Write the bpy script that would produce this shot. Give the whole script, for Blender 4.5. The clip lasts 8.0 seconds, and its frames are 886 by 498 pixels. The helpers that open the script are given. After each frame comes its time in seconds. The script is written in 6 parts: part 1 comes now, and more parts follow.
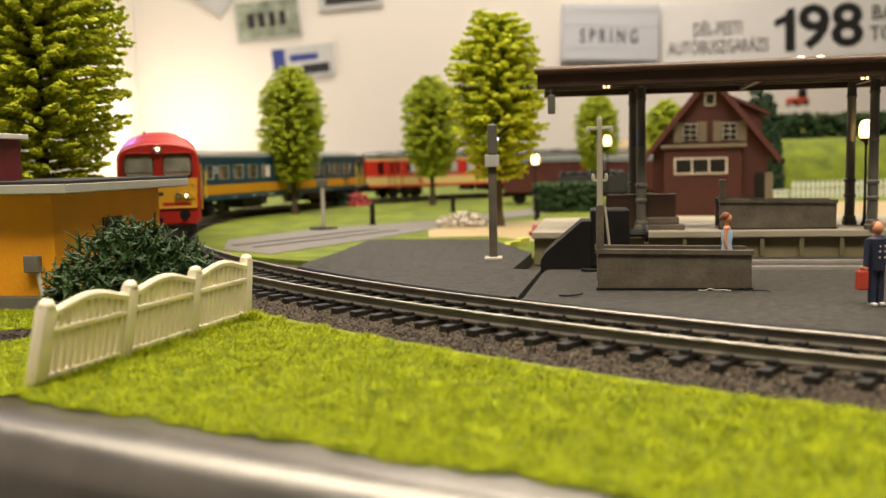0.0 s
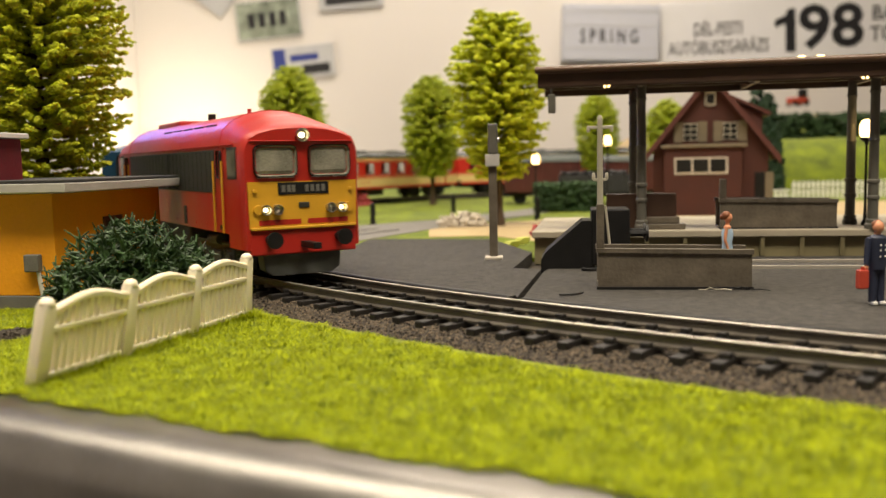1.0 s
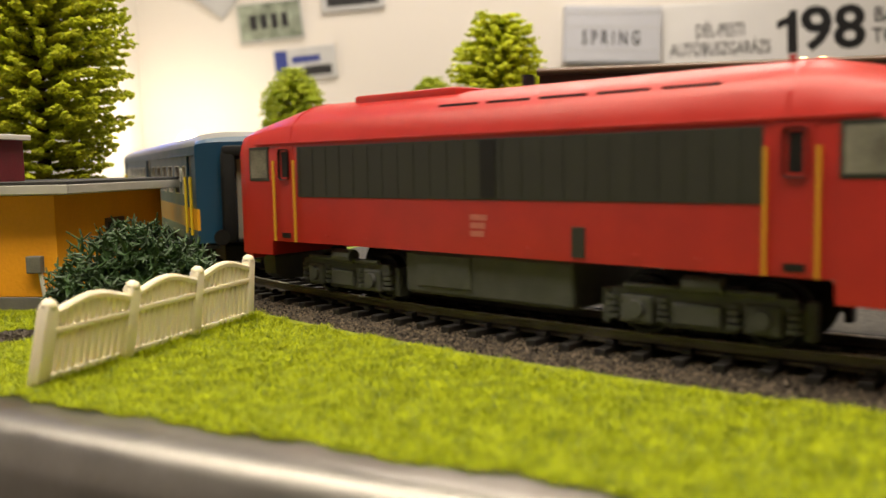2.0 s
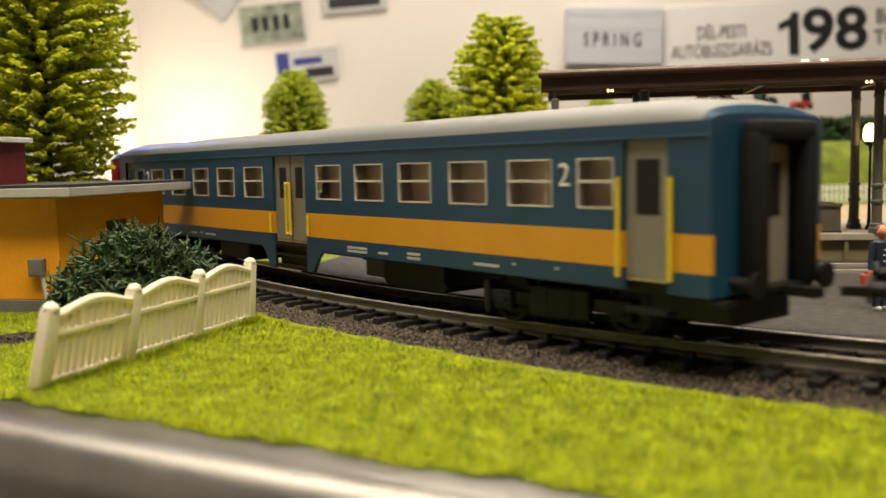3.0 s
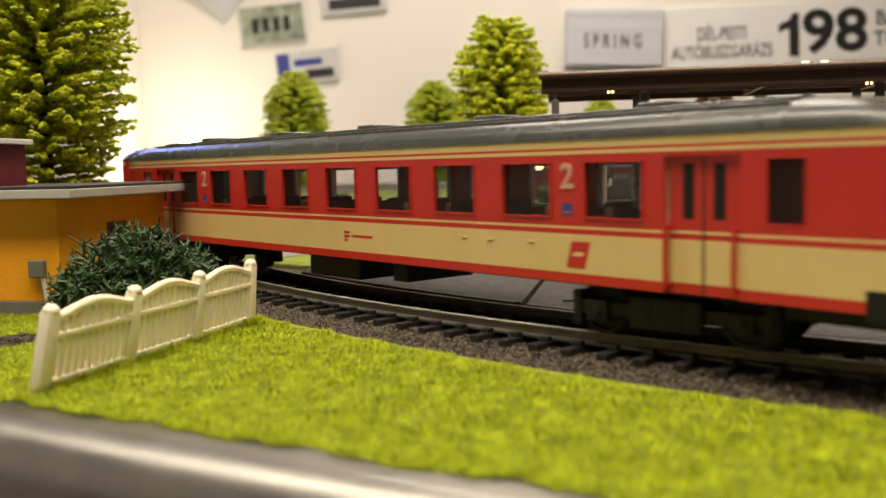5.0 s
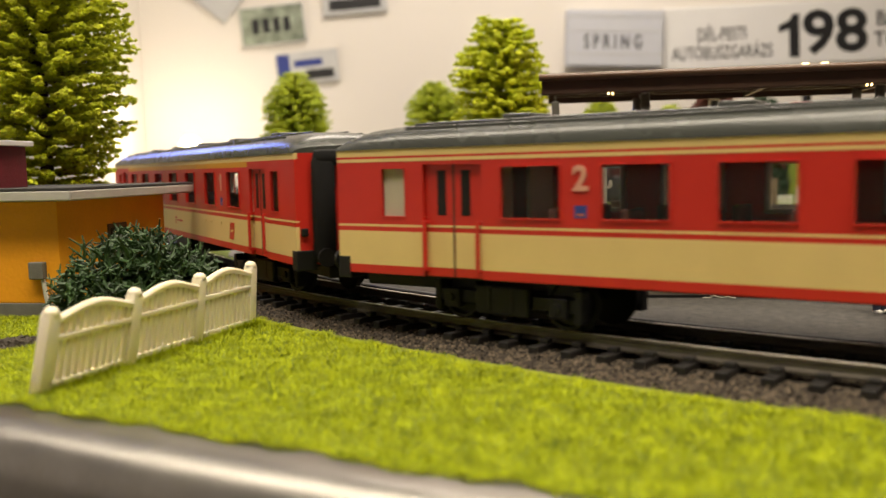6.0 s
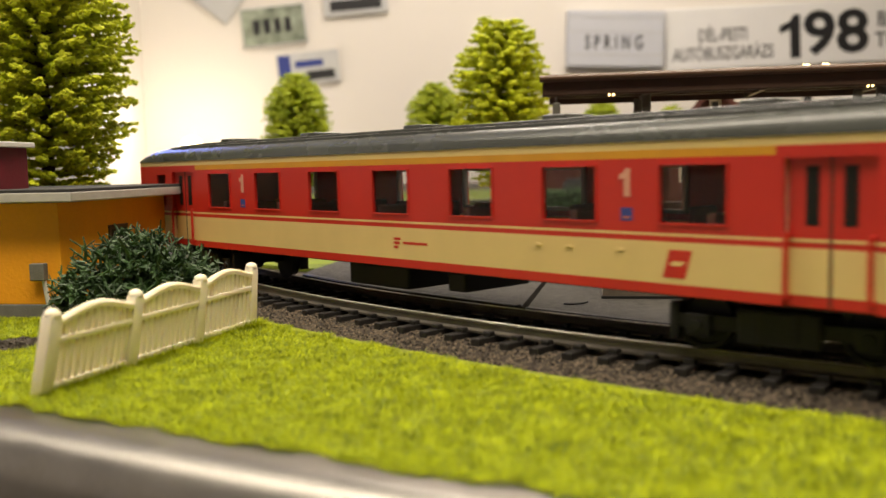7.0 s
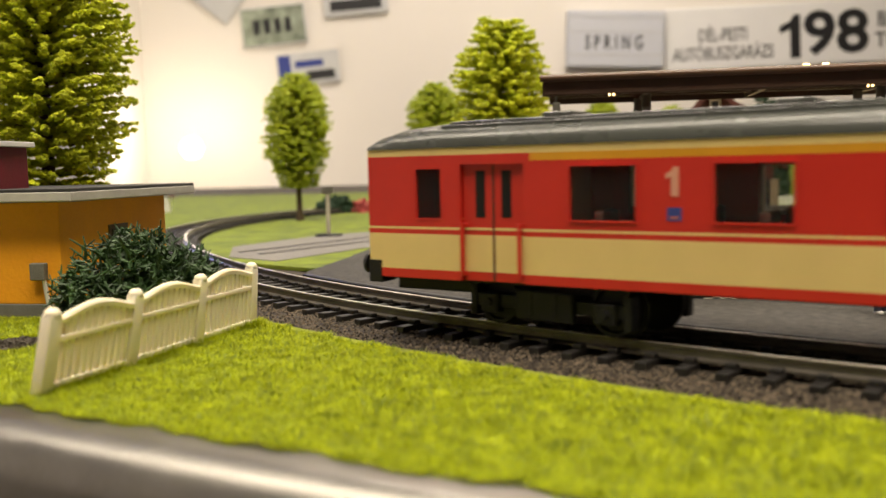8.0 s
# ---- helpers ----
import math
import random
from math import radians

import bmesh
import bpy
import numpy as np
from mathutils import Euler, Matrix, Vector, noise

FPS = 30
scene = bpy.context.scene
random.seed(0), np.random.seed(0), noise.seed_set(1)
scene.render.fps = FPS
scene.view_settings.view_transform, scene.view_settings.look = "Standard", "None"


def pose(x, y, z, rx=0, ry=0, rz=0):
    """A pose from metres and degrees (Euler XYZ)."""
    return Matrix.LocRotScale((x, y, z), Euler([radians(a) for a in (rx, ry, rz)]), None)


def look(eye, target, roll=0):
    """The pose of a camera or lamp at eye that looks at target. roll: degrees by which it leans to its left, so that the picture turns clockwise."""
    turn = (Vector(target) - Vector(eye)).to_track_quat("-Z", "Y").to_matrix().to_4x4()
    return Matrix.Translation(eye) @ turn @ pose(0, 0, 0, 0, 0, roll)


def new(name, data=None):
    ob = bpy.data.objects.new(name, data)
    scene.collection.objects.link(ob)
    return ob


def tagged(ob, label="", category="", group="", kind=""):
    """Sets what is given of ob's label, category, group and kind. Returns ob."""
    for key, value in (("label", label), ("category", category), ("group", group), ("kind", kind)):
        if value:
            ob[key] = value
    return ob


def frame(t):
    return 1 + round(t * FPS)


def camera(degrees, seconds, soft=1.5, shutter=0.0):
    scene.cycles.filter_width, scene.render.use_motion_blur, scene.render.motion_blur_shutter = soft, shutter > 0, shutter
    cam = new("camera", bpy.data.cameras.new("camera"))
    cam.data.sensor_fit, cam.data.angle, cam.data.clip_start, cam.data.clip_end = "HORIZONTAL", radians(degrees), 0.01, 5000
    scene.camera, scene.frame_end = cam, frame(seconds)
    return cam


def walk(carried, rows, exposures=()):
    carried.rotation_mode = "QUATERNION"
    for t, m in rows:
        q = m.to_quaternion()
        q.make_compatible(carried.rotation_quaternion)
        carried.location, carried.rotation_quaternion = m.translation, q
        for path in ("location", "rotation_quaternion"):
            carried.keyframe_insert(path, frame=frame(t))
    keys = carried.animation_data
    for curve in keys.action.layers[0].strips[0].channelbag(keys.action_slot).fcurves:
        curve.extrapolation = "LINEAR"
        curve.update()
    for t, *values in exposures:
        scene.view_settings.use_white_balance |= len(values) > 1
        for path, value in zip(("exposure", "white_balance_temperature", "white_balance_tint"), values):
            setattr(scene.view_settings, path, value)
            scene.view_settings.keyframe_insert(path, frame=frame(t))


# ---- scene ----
MM = 0.001  # the layout is planned in millimetres; rail tops lie at z = 0

# camera: a phone resting at the edge of the layout, drifting a little
cam = camera(52.21, 8.0, 1.4, 0.2)
cam.data.dof.use_dof = True
cam.data.dof.focus_distance = 0.245
cam.data.dof.aperture_fstop = 21.0
DRIFT = [(0.0, 0, 0, 0), (0.5, 0, 0, -1.5), (1.0, 0.6, 0.4, -3), (1.5, 2, 1.6, -3.6), (2.3, 4.6, 4.2, -2), (3.0, 6.3, 6.4, 0),
         (3.5, 6.6, 6.6, 1.5), (4.5, 6.7, 7.8, 1), (6.0, 7, 9.2, 5), (6.5, 7.6, 9.8, 8), (7.0, 8.5, 10.4, 6.8), (7.5, 8.6, 10.5, 7), (8.0, 8.6, 10.5, 5.5)]


def eye_pose(dx, dy, rise):
    k = 0.0358
    return pose(0, 0, (32.6 + 0.095 * rise) * MM, 84.5 + k * dy, 0, k * dx) @ pose(0, 0, 0, 0, 0, -1.21)


walk(cam, [(t, eye_pose(a, b, c)) for t, a, b, c in DRIFT])
scene.view_settings.exposure = 0.0

# world and room light
world = bpy.data.worlds.new("room_world")
world.use_nodes = True
world.node_tree.nodes["Background"].inputs[0].default_value = (1.0, 0.93, 0.84, 1)
world.node_tree.nodes["Background"].inputs[1].default_value = 0.05
scene.world = world


def area(name, x, y, z, sx, sy, power, colour, target):
    lamp = bpy.data.lights.new(name, "AREA")
    lamp.shape, lamp.size, lamp.size_y, lamp.energy, lamp.color = "RECTANGLE", sx, sy, power, colour
    ob = new(name, lamp)
    ob.matrix_world = look((x, y, z), target)
    return ob


area("ceiling_lamp", 0.15, -0.38, 1.5, 1.5, 0.35, 47, (1.0, 0.87, 0.69), (0.15, -0.379, 0))
area("ceiling_lamp", -0.55, 0.55, 1.5, 2.2, 0.3, 32, (1.0, 0.87, 0.69), (-0.55, 0.551, 0))
area("ceiling_lamp", 0.3, 2.15, 1.5, 1.4, 0.5, 26, (1.0, 0.87, 0.74), (0.3, 2.151, 0))
glow = bpy.data.lights.new("corner_lamp", "POINT")
glow.energy, glow.color, glow.shadow_soft_size = 3.9, (1.0, 0.86, 0.68), 0.06
new("corner_lamp", glow).location = (-0.78, 2.74, 0.14)


# ---- materials ----
def mat(name, colour, rough=0.5, metal=0.0, vary=0.12, scale=300.0, bump=0.0, fine=2500.0, second=None, spec=0.5, coat=0.0, island=0.0):
    m = bpy.data.materials.new(name)
    m.use_nodes = True
    nt = m.node_tree
    b = nt.nodes["Principled BSDF"]
    b.inputs["Roughness"].default_value = rough
    b.inputs["Metallic"].default_value = metal
    b.inputs["Specular IOR Level"].default_value = spec
    b.inputs["Coat Weight"].default_value = coat
    tc = nt.nodes.new("ShaderNodeTexCoord")

    def noise_at(s, detail=4.0):
        n = nt.nodes.new("ShaderNodeTexNoise")
        n.inputs["Scale"].default_value, n.inputs["Detail"].default_value = s, detail
        nt.links.new(tc.outputs["Object"], n.inputs["Vector"])
        return n

    a, c = noise_at(scale), noise_at(fine, 2.0)
    lo = [max(0.0, v * (1 - vary)) for v in colour]
    hi = [min(1.0, v * (1 + vary)) for v in (second or colour)]
    ramp = nt.nodes.new("ShaderNodeMix")
    ramp.data_type = "RGBA"
    ramp.inputs[6].default_value, ramp.inputs[7].default_value = (*lo, 1), (*hi, 1)
    mix = nt.nodes.new("ShaderNodeMath")
    mix.operation = "MULTIPLY_ADD"
    nt.links.new(a.outputs["Fac"], mix.inputs[0])
    mix.inputs[1].default_value = 1.6
    sub = nt.nodes.new("ShaderNodeMath")
    sub.operation = "MULTIPLY_ADD"
    nt.links.new(c.outputs["Fac"], sub.inputs[0])
    sub.inputs[1].default_value, sub.inputs[2].default_value = 0.6, -0.6
    nt.links.new(sub.outputs[0], mix.inputs[2])
    last = mix.outputs[0]
    if island:
        geo = nt.nodes.new("ShaderNodeNewGeometry")
        add = nt.nodes.new("ShaderNodeMath")
        add.operation = "MULTIPLY_ADD"
        nt.links.new(geo.outputs["Random Per Island"], add.inputs[0])
        add.inputs[1].default_value = island
        shift = nt.nodes.new("ShaderNodeMath")
        shift.operation = "SUBTRACT"
        nt.links.new(last, shift.inputs[0])
        shift.inputs[1].default_value = island / 2
        nt.links.new(shift.outputs[0], add.inputs[2])
        last = add.outputs[0]
    nt.links.new(last, ramp.inputs[0])
    nt.links.new(ramp.outputs[2], b.inputs["Base Color"])
    rr = nt.nodes.new("ShaderNodeMath")
    rr.operation = "MULTIPLY_ADD"
    nt.links.new(a.outputs["Fac"], rr.inputs[0])
    rr.inputs[1].default_value, rr.inputs[2].default_value = 0.2, rough - 0.1
    nt.links.new(rr.outputs[0], b.inputs["Roughness"])
    if bump:
        bp = nt.nodes.new("ShaderNodeBump")
        bp.inputs["Strength"].default_value, bp.inputs["Distance"].default_value = bump, 0.0004
        nt.links.new(c.outputs["Fac"], bp.inputs["Height"])
        nt.links.new(bp.outputs[0], b.inputs["Normal"])
    return m


def glowing(name, colour, strength):
    m = bpy.data.materials.new(name)
    m.use_nodes = True
    b = m.node_tree.nodes["Principled BSDF"]
    b.inputs["Base Color"].default_value = (*colour, 1)
    b.inputs["Emission Color"].default_value = (*colour, 1)
    b.inputs["Emission Strength"].default_value = strength
    return m


def glassy(name, colour, rough=0.03, alpha=0.25):
    m = bpy.data.materials.new(name)
    m.use_nodes = True
    b = m.node_tree.nodes["Principled BSDF"]
    b.inputs["Base Color"].default_value = (*colour, 1)
    b.inputs["Roughness"].default_value = rough
    b.inputs["Alpha"].default_value = alpha
    b.inputs["Specular IOR Level"].default_value = 0.6
    return m


M = {}
M["red"] = mat("loco_red_paint", (0.40, 0.019, 0.012), 0.36, vary=0.14, scale=120, bump=0.08)
M["loco_yellow"] = mat("loco_yellow_paint", (0.62, 0.33, 0.02), 0.45, vary=0.08, scale=150, bump=0.05)
M["grille"] = mat("dark_grille", (0.022, 0.023, 0.017), 0.6, vary=0.25, scale=200, bump=0.15)
M["under"] = mat("underframe_grey", (0.062, 0.066, 0.058), 0.6, vary=0.35, scale=250, bump=0.3)
M["black"] = mat("black_plastic", (0.008, 0.008, 0.008), 0.5, vary=0.3, scale=250, bump=0.1, spec=0.3)
M["blue"] = mat("petrol_blue_paint", (0.007, 0.046, 0.094), 0.38, vary=0.08, scale=120, bump=0.04)
M["amber"] = mat("amber_stripe_paint", (0.62, 0.29, 0.012), 0.42, vary=0.07, scale=150, bump=0.04)
M["car_grey_roof"] = mat("light_grey_roof", (0.19, 0.195, 0.18), 0.45, vary=0.1, scale=60, bump=0.08)
M["door_grey"] = mat("door_grey", (0.21, 0.19, 0.155), 0.5, vary=0.1, scale=200, bump=0.05)
M["bright_yellow"] = mat("handrail_yellow", (0.75, 0.55, 0.03), 0.4, vary=0.08, scale=300)
M["car_red"] = mat("coach_red_paint", (0.52, 0.022, 0.013), 0.42, vary=0.08, scale=120, bump=0.06)
M["cream"] = mat("coach_cream_paint", (0.70, 0.52, 0.22), 0.45, vary=0.05, scale=120, bump=0.05)
M["dark_roof"] = mat("dark_grey_roof", (0.05, 0.054, 0.048), 0.27, vary=0.15, scale=60, bump=0.08)
M["silver"] = mat("bright_metal", (0.62, 0.60, 0.55), 0.28, 1.0, vary=0.15, scale=400)
M["class_pink"] = mat("pale_class_number", (0.64, 0.32, 0.24), 0.5, vary=0.06)
M["brown_seat"] = mat("brown_coach_seat", (0.13, 0.05, 0.035), 0.7, vary=0.2, scale=300)
M["seat"] = mat("coach_seat", (0.03, 0.035, 0.06), 0.7, vary=0.2, scale=300)
M["blind"] = mat("window_blind", (0.62, 0.56, 0.44), 0.7, vary=0.06, scale=300)
M["inner_wall"] = mat("coach_inner_wall", (0.72, 0.56, 0.40), 0.6, vary=0.1, scale=200)
M["pane"] = glassy("window_glass", (0.05, 0.055, 0.05), 0.04, 0.10)
M["white"] = mat("white_lettering", (0.75, 0.74, 0.70), 0.5, vary=0.05)
M["ivory"] = mat("ivory_plastic", (0.83, 0.76, 0.58), 0.38, vary=0.07, scale=120, bump=0.06)
M["ivory"].node_tree.nodes["Principled BSDF"].inputs["Subsurface Weight"].default_value = 0.6
M["ivory"].node_tree.nodes["Principled BSDF"].inputs["Subsurface Scale"].default_value = 0.0006
M["ivory"].node_tree.nodes["Principled BSDF"].inputs["Subsurface Radius"].default_value = (1.0, 0.95, 0.75)
M["grass"] = mat("static_grass", (0.21, 0.27, 0.003), 0.75, vary=0.30, scale=240, second=(0.40, 0.45, 0.010), island=0.75, spec=0.15)
M["turf"] = mat("turf_base", (0.19, 0.23, 0.005), 0.9, vary=0.3, scale=160, bump=0.9, fine=1800)
M["turf_far"] = mat("turf_far", (0.075, 0.115, 0.006), 0.9, vary=0.45, scale=70, second=(0.15, 0.19, 0.008), bump=0.8, fine=900)
M["asphalt"] = mat("asphalt_board", (0.022, 0.021, 0.019), 0.78, vary=0.5, scale=420, second=(0.056, 0.052, 0.046), bump=1.0, fine=1700, spec=0.3)
M["ballast"] = mat("ballast_grit", (0.020, 0.015, 0.010), 0.85, vary=0.6, scale=900, second=(0.105, 0.083, 0.058), bump=0.9, fine=1700, spec=0.25, island=1.5)
M["soil"] = mat("dark_soil", (0.055, 0.045, 0.032), 0.95, vary=0.4, scale=300, bump=1.0, fine=1300)
M["road"] = mat("pale_road", (0.17, 0.16, 0.145), 0.8, vary=0.15, scale=60, bump=0.4)
M["rail"] = mat("rail_steel", (0.12, 0.107, 0.088), 0.36, 0.5, vary=0.35, scale=150, bump=0.08)
M["railtop"] = mat("polished_rail_head", (0.70, 0.66, 0.58), 0.36, 0.75, vary=0.1, scale=150)
M["sleeper"] = mat("sleeper_plastic", (0.014, 0.0125, 0.011), 0.5, vary=0.5, scale=500, bump=0.2)
M["alu"] = mat("brushed_aluminium_edge", (0.27, 0.257, 0.235), 0.34, 0.9, vary=0.14, scale=90, bump=0.10, fine=700)
M["orange"] = mat("orange_wall", (0.80, 0.33, 0.008), 0.6, vary=0.10, scale=60, bump=0.3, fine=900)
M["plinth"] = mat("grey_plinth", (0.13, 0.125, 0.11), 0.8, vary=0.2, scale=200, bump=0.3)
M["felt"] = mat("roof_felt", (0.03, 0.03, 0.03), 0.75, vary=0.3, scale=300, bump=0.5)
M["fascia"] = mat("grey_fascia", (0.46, 0.45, 0.42), 0.5, vary=0.12, scale=200, bump=0.1)
M["brick_red"] = mat("dark_red_brick", (0.16, 0.012, 0.02), 0.6, vary=0.2, scale=300, bump=0.3)
M["house_red"] = mat("house_red_wall", (0.062, 0.015, 0.009), 0.7, vary=0.18, scale=120, bump=0.4, fine=1200)
M["house_roof"] = mat("house_roof_tile", (0.085, 0.021, 0.015), 0.65, vary=0.25, scale=200, bump=0.4)
M["shutter"] = mat("shutter_olive", (0.17, 0.14, 0.09), 0.6, vary=0.15, scale=250)
M["grey_brown"] = mat("grey_brown_plastic", (0.085, 0.072, 0.052), 0.5, vary=0.3, scale=130, second=(0.125, 0.105, 0.078), bump=0.35, fine=900)
M["iron"] = mat("canopy_iron", (0.11, 0.106, 0.088), 0.42, vary=0.2, scale=150, bump=0.12)
M["canopy_brown"] = mat("canopy_brown", (0.06, 0.032, 0.02), 0.45, vary=0.2, scale=120, bump=0.1)
M["gutter_brown"] = mat("gutter_brown", (0.10, 0.055, 0.032), 0.35, vary=0.2, scale=120, bump=0.1)
M["platform"] = mat("platform_olive", (0.22, 0.19, 0.10), 0.6, vary=0.12, scale=100, bump=0.15)
M["platform_top"] = mat("platform_surface", (0.36, 0.32, 0.24), 0.7, vary=0.1, scale=100, bump=0.2)
M["pale_pole"] = mat("pale_pole_plastic", (0.42, 0.39, 0.31), 0.5, vary=0.12, scale=200)
M["skin"] = mat("figure_flesh_paint", (0.62, 0.27, 0.14), 0.5, vary=0.06)
M["navy"] = mat("figure_navy_paint", (0.018, 0.024, 0.05), 0.55, vary=0.15, scale=400)
M["sky_dress"] = mat("figure_blue_dress", (0.38, 0.52, 0.66), 0.55, vary=0.1, scale=400)
M["hair"] = mat("figure_brown_hair", (0.19, 0.06, 0.02), 0.5, vary=0.15, scale=400)
M["case_red"] = mat("suitcase_red", (0.42, 0.05, 0.025), 0.5, vary=0.1, scale=400)
M["leaf"] = mat("foam_foliage", (0.35, 0.42, 0.014), 0.8, vary=0.12, scale=120, second=(0.52, 0.56, 0.03), island=0.6, spec=0.2)
M["leaf_far"] = mat("foam_foliage_bright", (0.27, 0.35, 0.012), 0.7, vary=0.15, scale=60, second=(0.38, 0.44, 0.02), island=0.35)
for key in ("leaf", "leaf_far"):
    b = M[key].node_tree.nodes["Principled BSDF"]
    b.inputs["Subsurface Weight"].default_value, b.inputs["Subsurface Scale"].default_value = 0.6, 0.0015
    b.inputs["Subsurface Radius"].default_value = (1.0, 1.0, 0.4)
M["bark"] = mat("tree_bark", (0.07, 0.045, 0.025), 0.8, vary=0.3, scale=300, bump=0.5)
M["bush"] = mat("dark_green_bush", (0.014, 0.042, 0.011), 0.55, vary=0.3, scale=200, second=(0.034, 0.078, 0.018), island=0.7)
M["wagon_brown"] = mat("wagon_brown_paint", (0.085, 0.018, 0.012), 0.6, vary=0.25, scale=90, bump=0.2)
M["slate"] = mat("dark_slate_roof", (0.05, 0.062, 0.055), 0.6, vary=0.2, scale=90, bump=0.2)
M["hedge"] = mat("hedge_green", (0.02, 0.05, 0.012), 0.8, vary=0.35, scale=150, island=0.7)
M["wall_white"] = mat("wall_paint", (0.80, 0.76, 0.70), 0.7, vary=0.02, scale=3, bump=0.05, fine=150)
M["paper"] = mat("sign_white", (0.82, 0.82, 0.82), 0.5, vary=0.02, scale=20)
M["lightbox"] = mat("lightbox_face", (0.58, 0.60, 0.66), 0.5, vary=0.03, scale=20)
M["ink"] = mat("sign_black", (0.012, 0.012, 0.014), 0.5, vary=0.1, scale=30)
M["plate_green"] = mat("plate_green_print", (0.06, 0.10, 0.05), 0.5, vary=0.5, scale=25, second=(0.34, 0.38, 0.3))
M["plate_blue"] = mat("plate_blue", (0.03, 0.05, 0.25), 0.5)
M["box_edge"] = mat("lightbox_edge", (0.52, 0.54, 0.60), 0.5, vary=0.05, scale=30)
M["plate_grey"] = mat("plate_grey", (0.55, 0.56, 0.56), 0.5, vary=0.08, scale=30)
M["floor"] = mat("room_floor", (0.06, 0.045, 0.035), 0.5, vary=0.2, scale=4)
M["lamp_and_glint"] = glowing("lamp_and_glint_glow", (1.0, 0.66, 0.26), 6.0)
M["head_on"] = glowing("headlight_glow", (1.0, 0.84, 0.46), 6.5)
M["stone"] = mat("pale_stone", (0.55, 0.50, 0.42), 0.8, vary=0.2, scale=100, bump=0.4)
M["ochre"] = mat("ochre_field", (0.42, 0.32, 0.17), 0.85, vary=0.2, scale=20, bump=0.4)
M["wall_dim"] = mat("unseen_dark_wall", (0.16, 0.12, 0.09), 0.6, vary=0.2, scale=3)
# opaque pane; its pale mottling stands in for cab light and reflections
M["cab_glass_reflection"] = mat("cab_glass_reflection", (0.13, 0.125, 0.10), 0.10, vary=0.6, scale=70, second=(0.26, 0.25, 0.2))
M["faded"] = mat("faded_lettering", (0.46, 0.13, 0.10), 0.5, vary=0.2, scale=400)
M["tan_panel"] = mat("tan_inner_panel", (0.80, 0.58, 0.40), 0.45, vary=0.15, scale=120)
M["beige_seat"] = mat("coach_beige_seat", (0.62, 0.46, 0.32), 0.6, vary=0.15, scale=200)
M["dark_leaf"] = mat("dark_conifer_foliage", (0.012, 0.035, 0.014), 0.8, vary=0.3, scale=120, island=0.7)
M["grass_dark"] = mat("dark_grass_fibre", (0.07, 0.12, 0.006), 0.6, vary=0.3, scale=80, second=(0.12, 0.18, 0.01), island=0.6)
M["pane_milky"] = glassy("hazy_coach_glass", (0.06, 0.05, 0.04), 0.06, 0.12)
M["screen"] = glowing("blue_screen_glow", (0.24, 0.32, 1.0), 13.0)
M["frame_grey"] = mat("window_frame_paint", (0.58, 0.55, 0.48), 0.35, vary=0.08, scale=300)
M["rubber"] = mat("black_rubber", (0.010, 0.010, 0.010), 0.8, vary=0.3, scale=250, spec=0.2)
M["flower"] = mat("pink_flower_flock", (0.34, 0.05, 0.05), 0.7, vary=0.3, scale=200, island=0.6)
M["yellow_paint"] = mat("yellow_green_paint", (0.55, 0.58, 0.10), 0.6, vary=0.15, scale=200)


# ---- mesh tools (all in millimetres) ----
def box(bm, x0, y0, z0, x1, y1, z1, bevel=0.0, m=None):
    mid = Matrix.Translation(((x0 + x1) / 2, (y0 + y1) / 2, (z0 + z1) / 2)) @ Matrix.Diagonal((abs(x1 - x0), abs(y1 - y0), abs(z1 - z0), 1))
    r = bmesh.ops.create_cube(bm, size=1.0, matrix=(m or Matrix()) @ mid)
    if bevel:
        edges = list({e for v in r["verts"] for e in v.link_edges})
        bmesh.ops.bevel(bm, geom=edges, offset=bevel, segments=2, affect="EDGES", profile=0.5)
    return bm


def rod(bm, a, b, r0, r1=None, seg=8):
    a, b = Vector(a), Vector(b)
    d = b - a
    turn = d.to_track_quat("Z", "Y").to_matrix().to_4x4()
    bmesh.ops.create_cone(bm, cap_ends=True, segments=seg, radius1=r0, radius2=r0 if r1 is None else r1, depth=d.length,
                          matrix=Matrix.Translation((a + b) / 2) @ turn)
    return bm


def ball(bm, c, r, sx=1, sy=1, sz=1, sub=2):
    bmesh.ops.create_icosphere(bm, subdivisions=sub, radius=r, matrix=Matrix.Translation(c) @ Matrix.Diagonal((sx, sy, sz, 1)))
    return bm


def lathe(bm, profile, seg=16, centre=(0, 0)):
    rings = []
    for r, z in profile:
        rings.append([bm.verts.new((centre[0] + r * math.cos(2 * math.pi * k / seg), centre[1] + r * math.sin(2 * math.pi * k / seg), z)) for k in range(seg)])
    for p, q in zip(rings, rings[1:]):
        for k in range(seg):
            bm.faces.new((p[k], p[(k + 1) % seg], q[(k + 1) % seg], q[k]))
    bm.faces.new(list(reversed(rings[0])))
    bm.faces.new(rings[-1])
    return bm


def prism(bm, outline, x0, x1, axis="x"):
    """An outline in two axes swept along the third."""
    def at(u, v, w):
        return (w, u, v) if axis == "x" else ((u, w, v) if axis == "y" else (u, v, w))
    p = [bm.verts.new(at(u, v, x0)) for u, v in outline]
    q = [bm.verts.new(at(u, v, x1)) for u, v in outline]
    n = len(outline)
    for k in range(n):
        bm.faces.new((p[k], p[(k + 1) % n], q[(k + 1) % n], q[k]))
    bm.faces.new(list(reversed(p)))
    bm.faces.new(q)
    bmesh.ops.recalc_face_normals(bm, faces=bm.faces)
    return bm


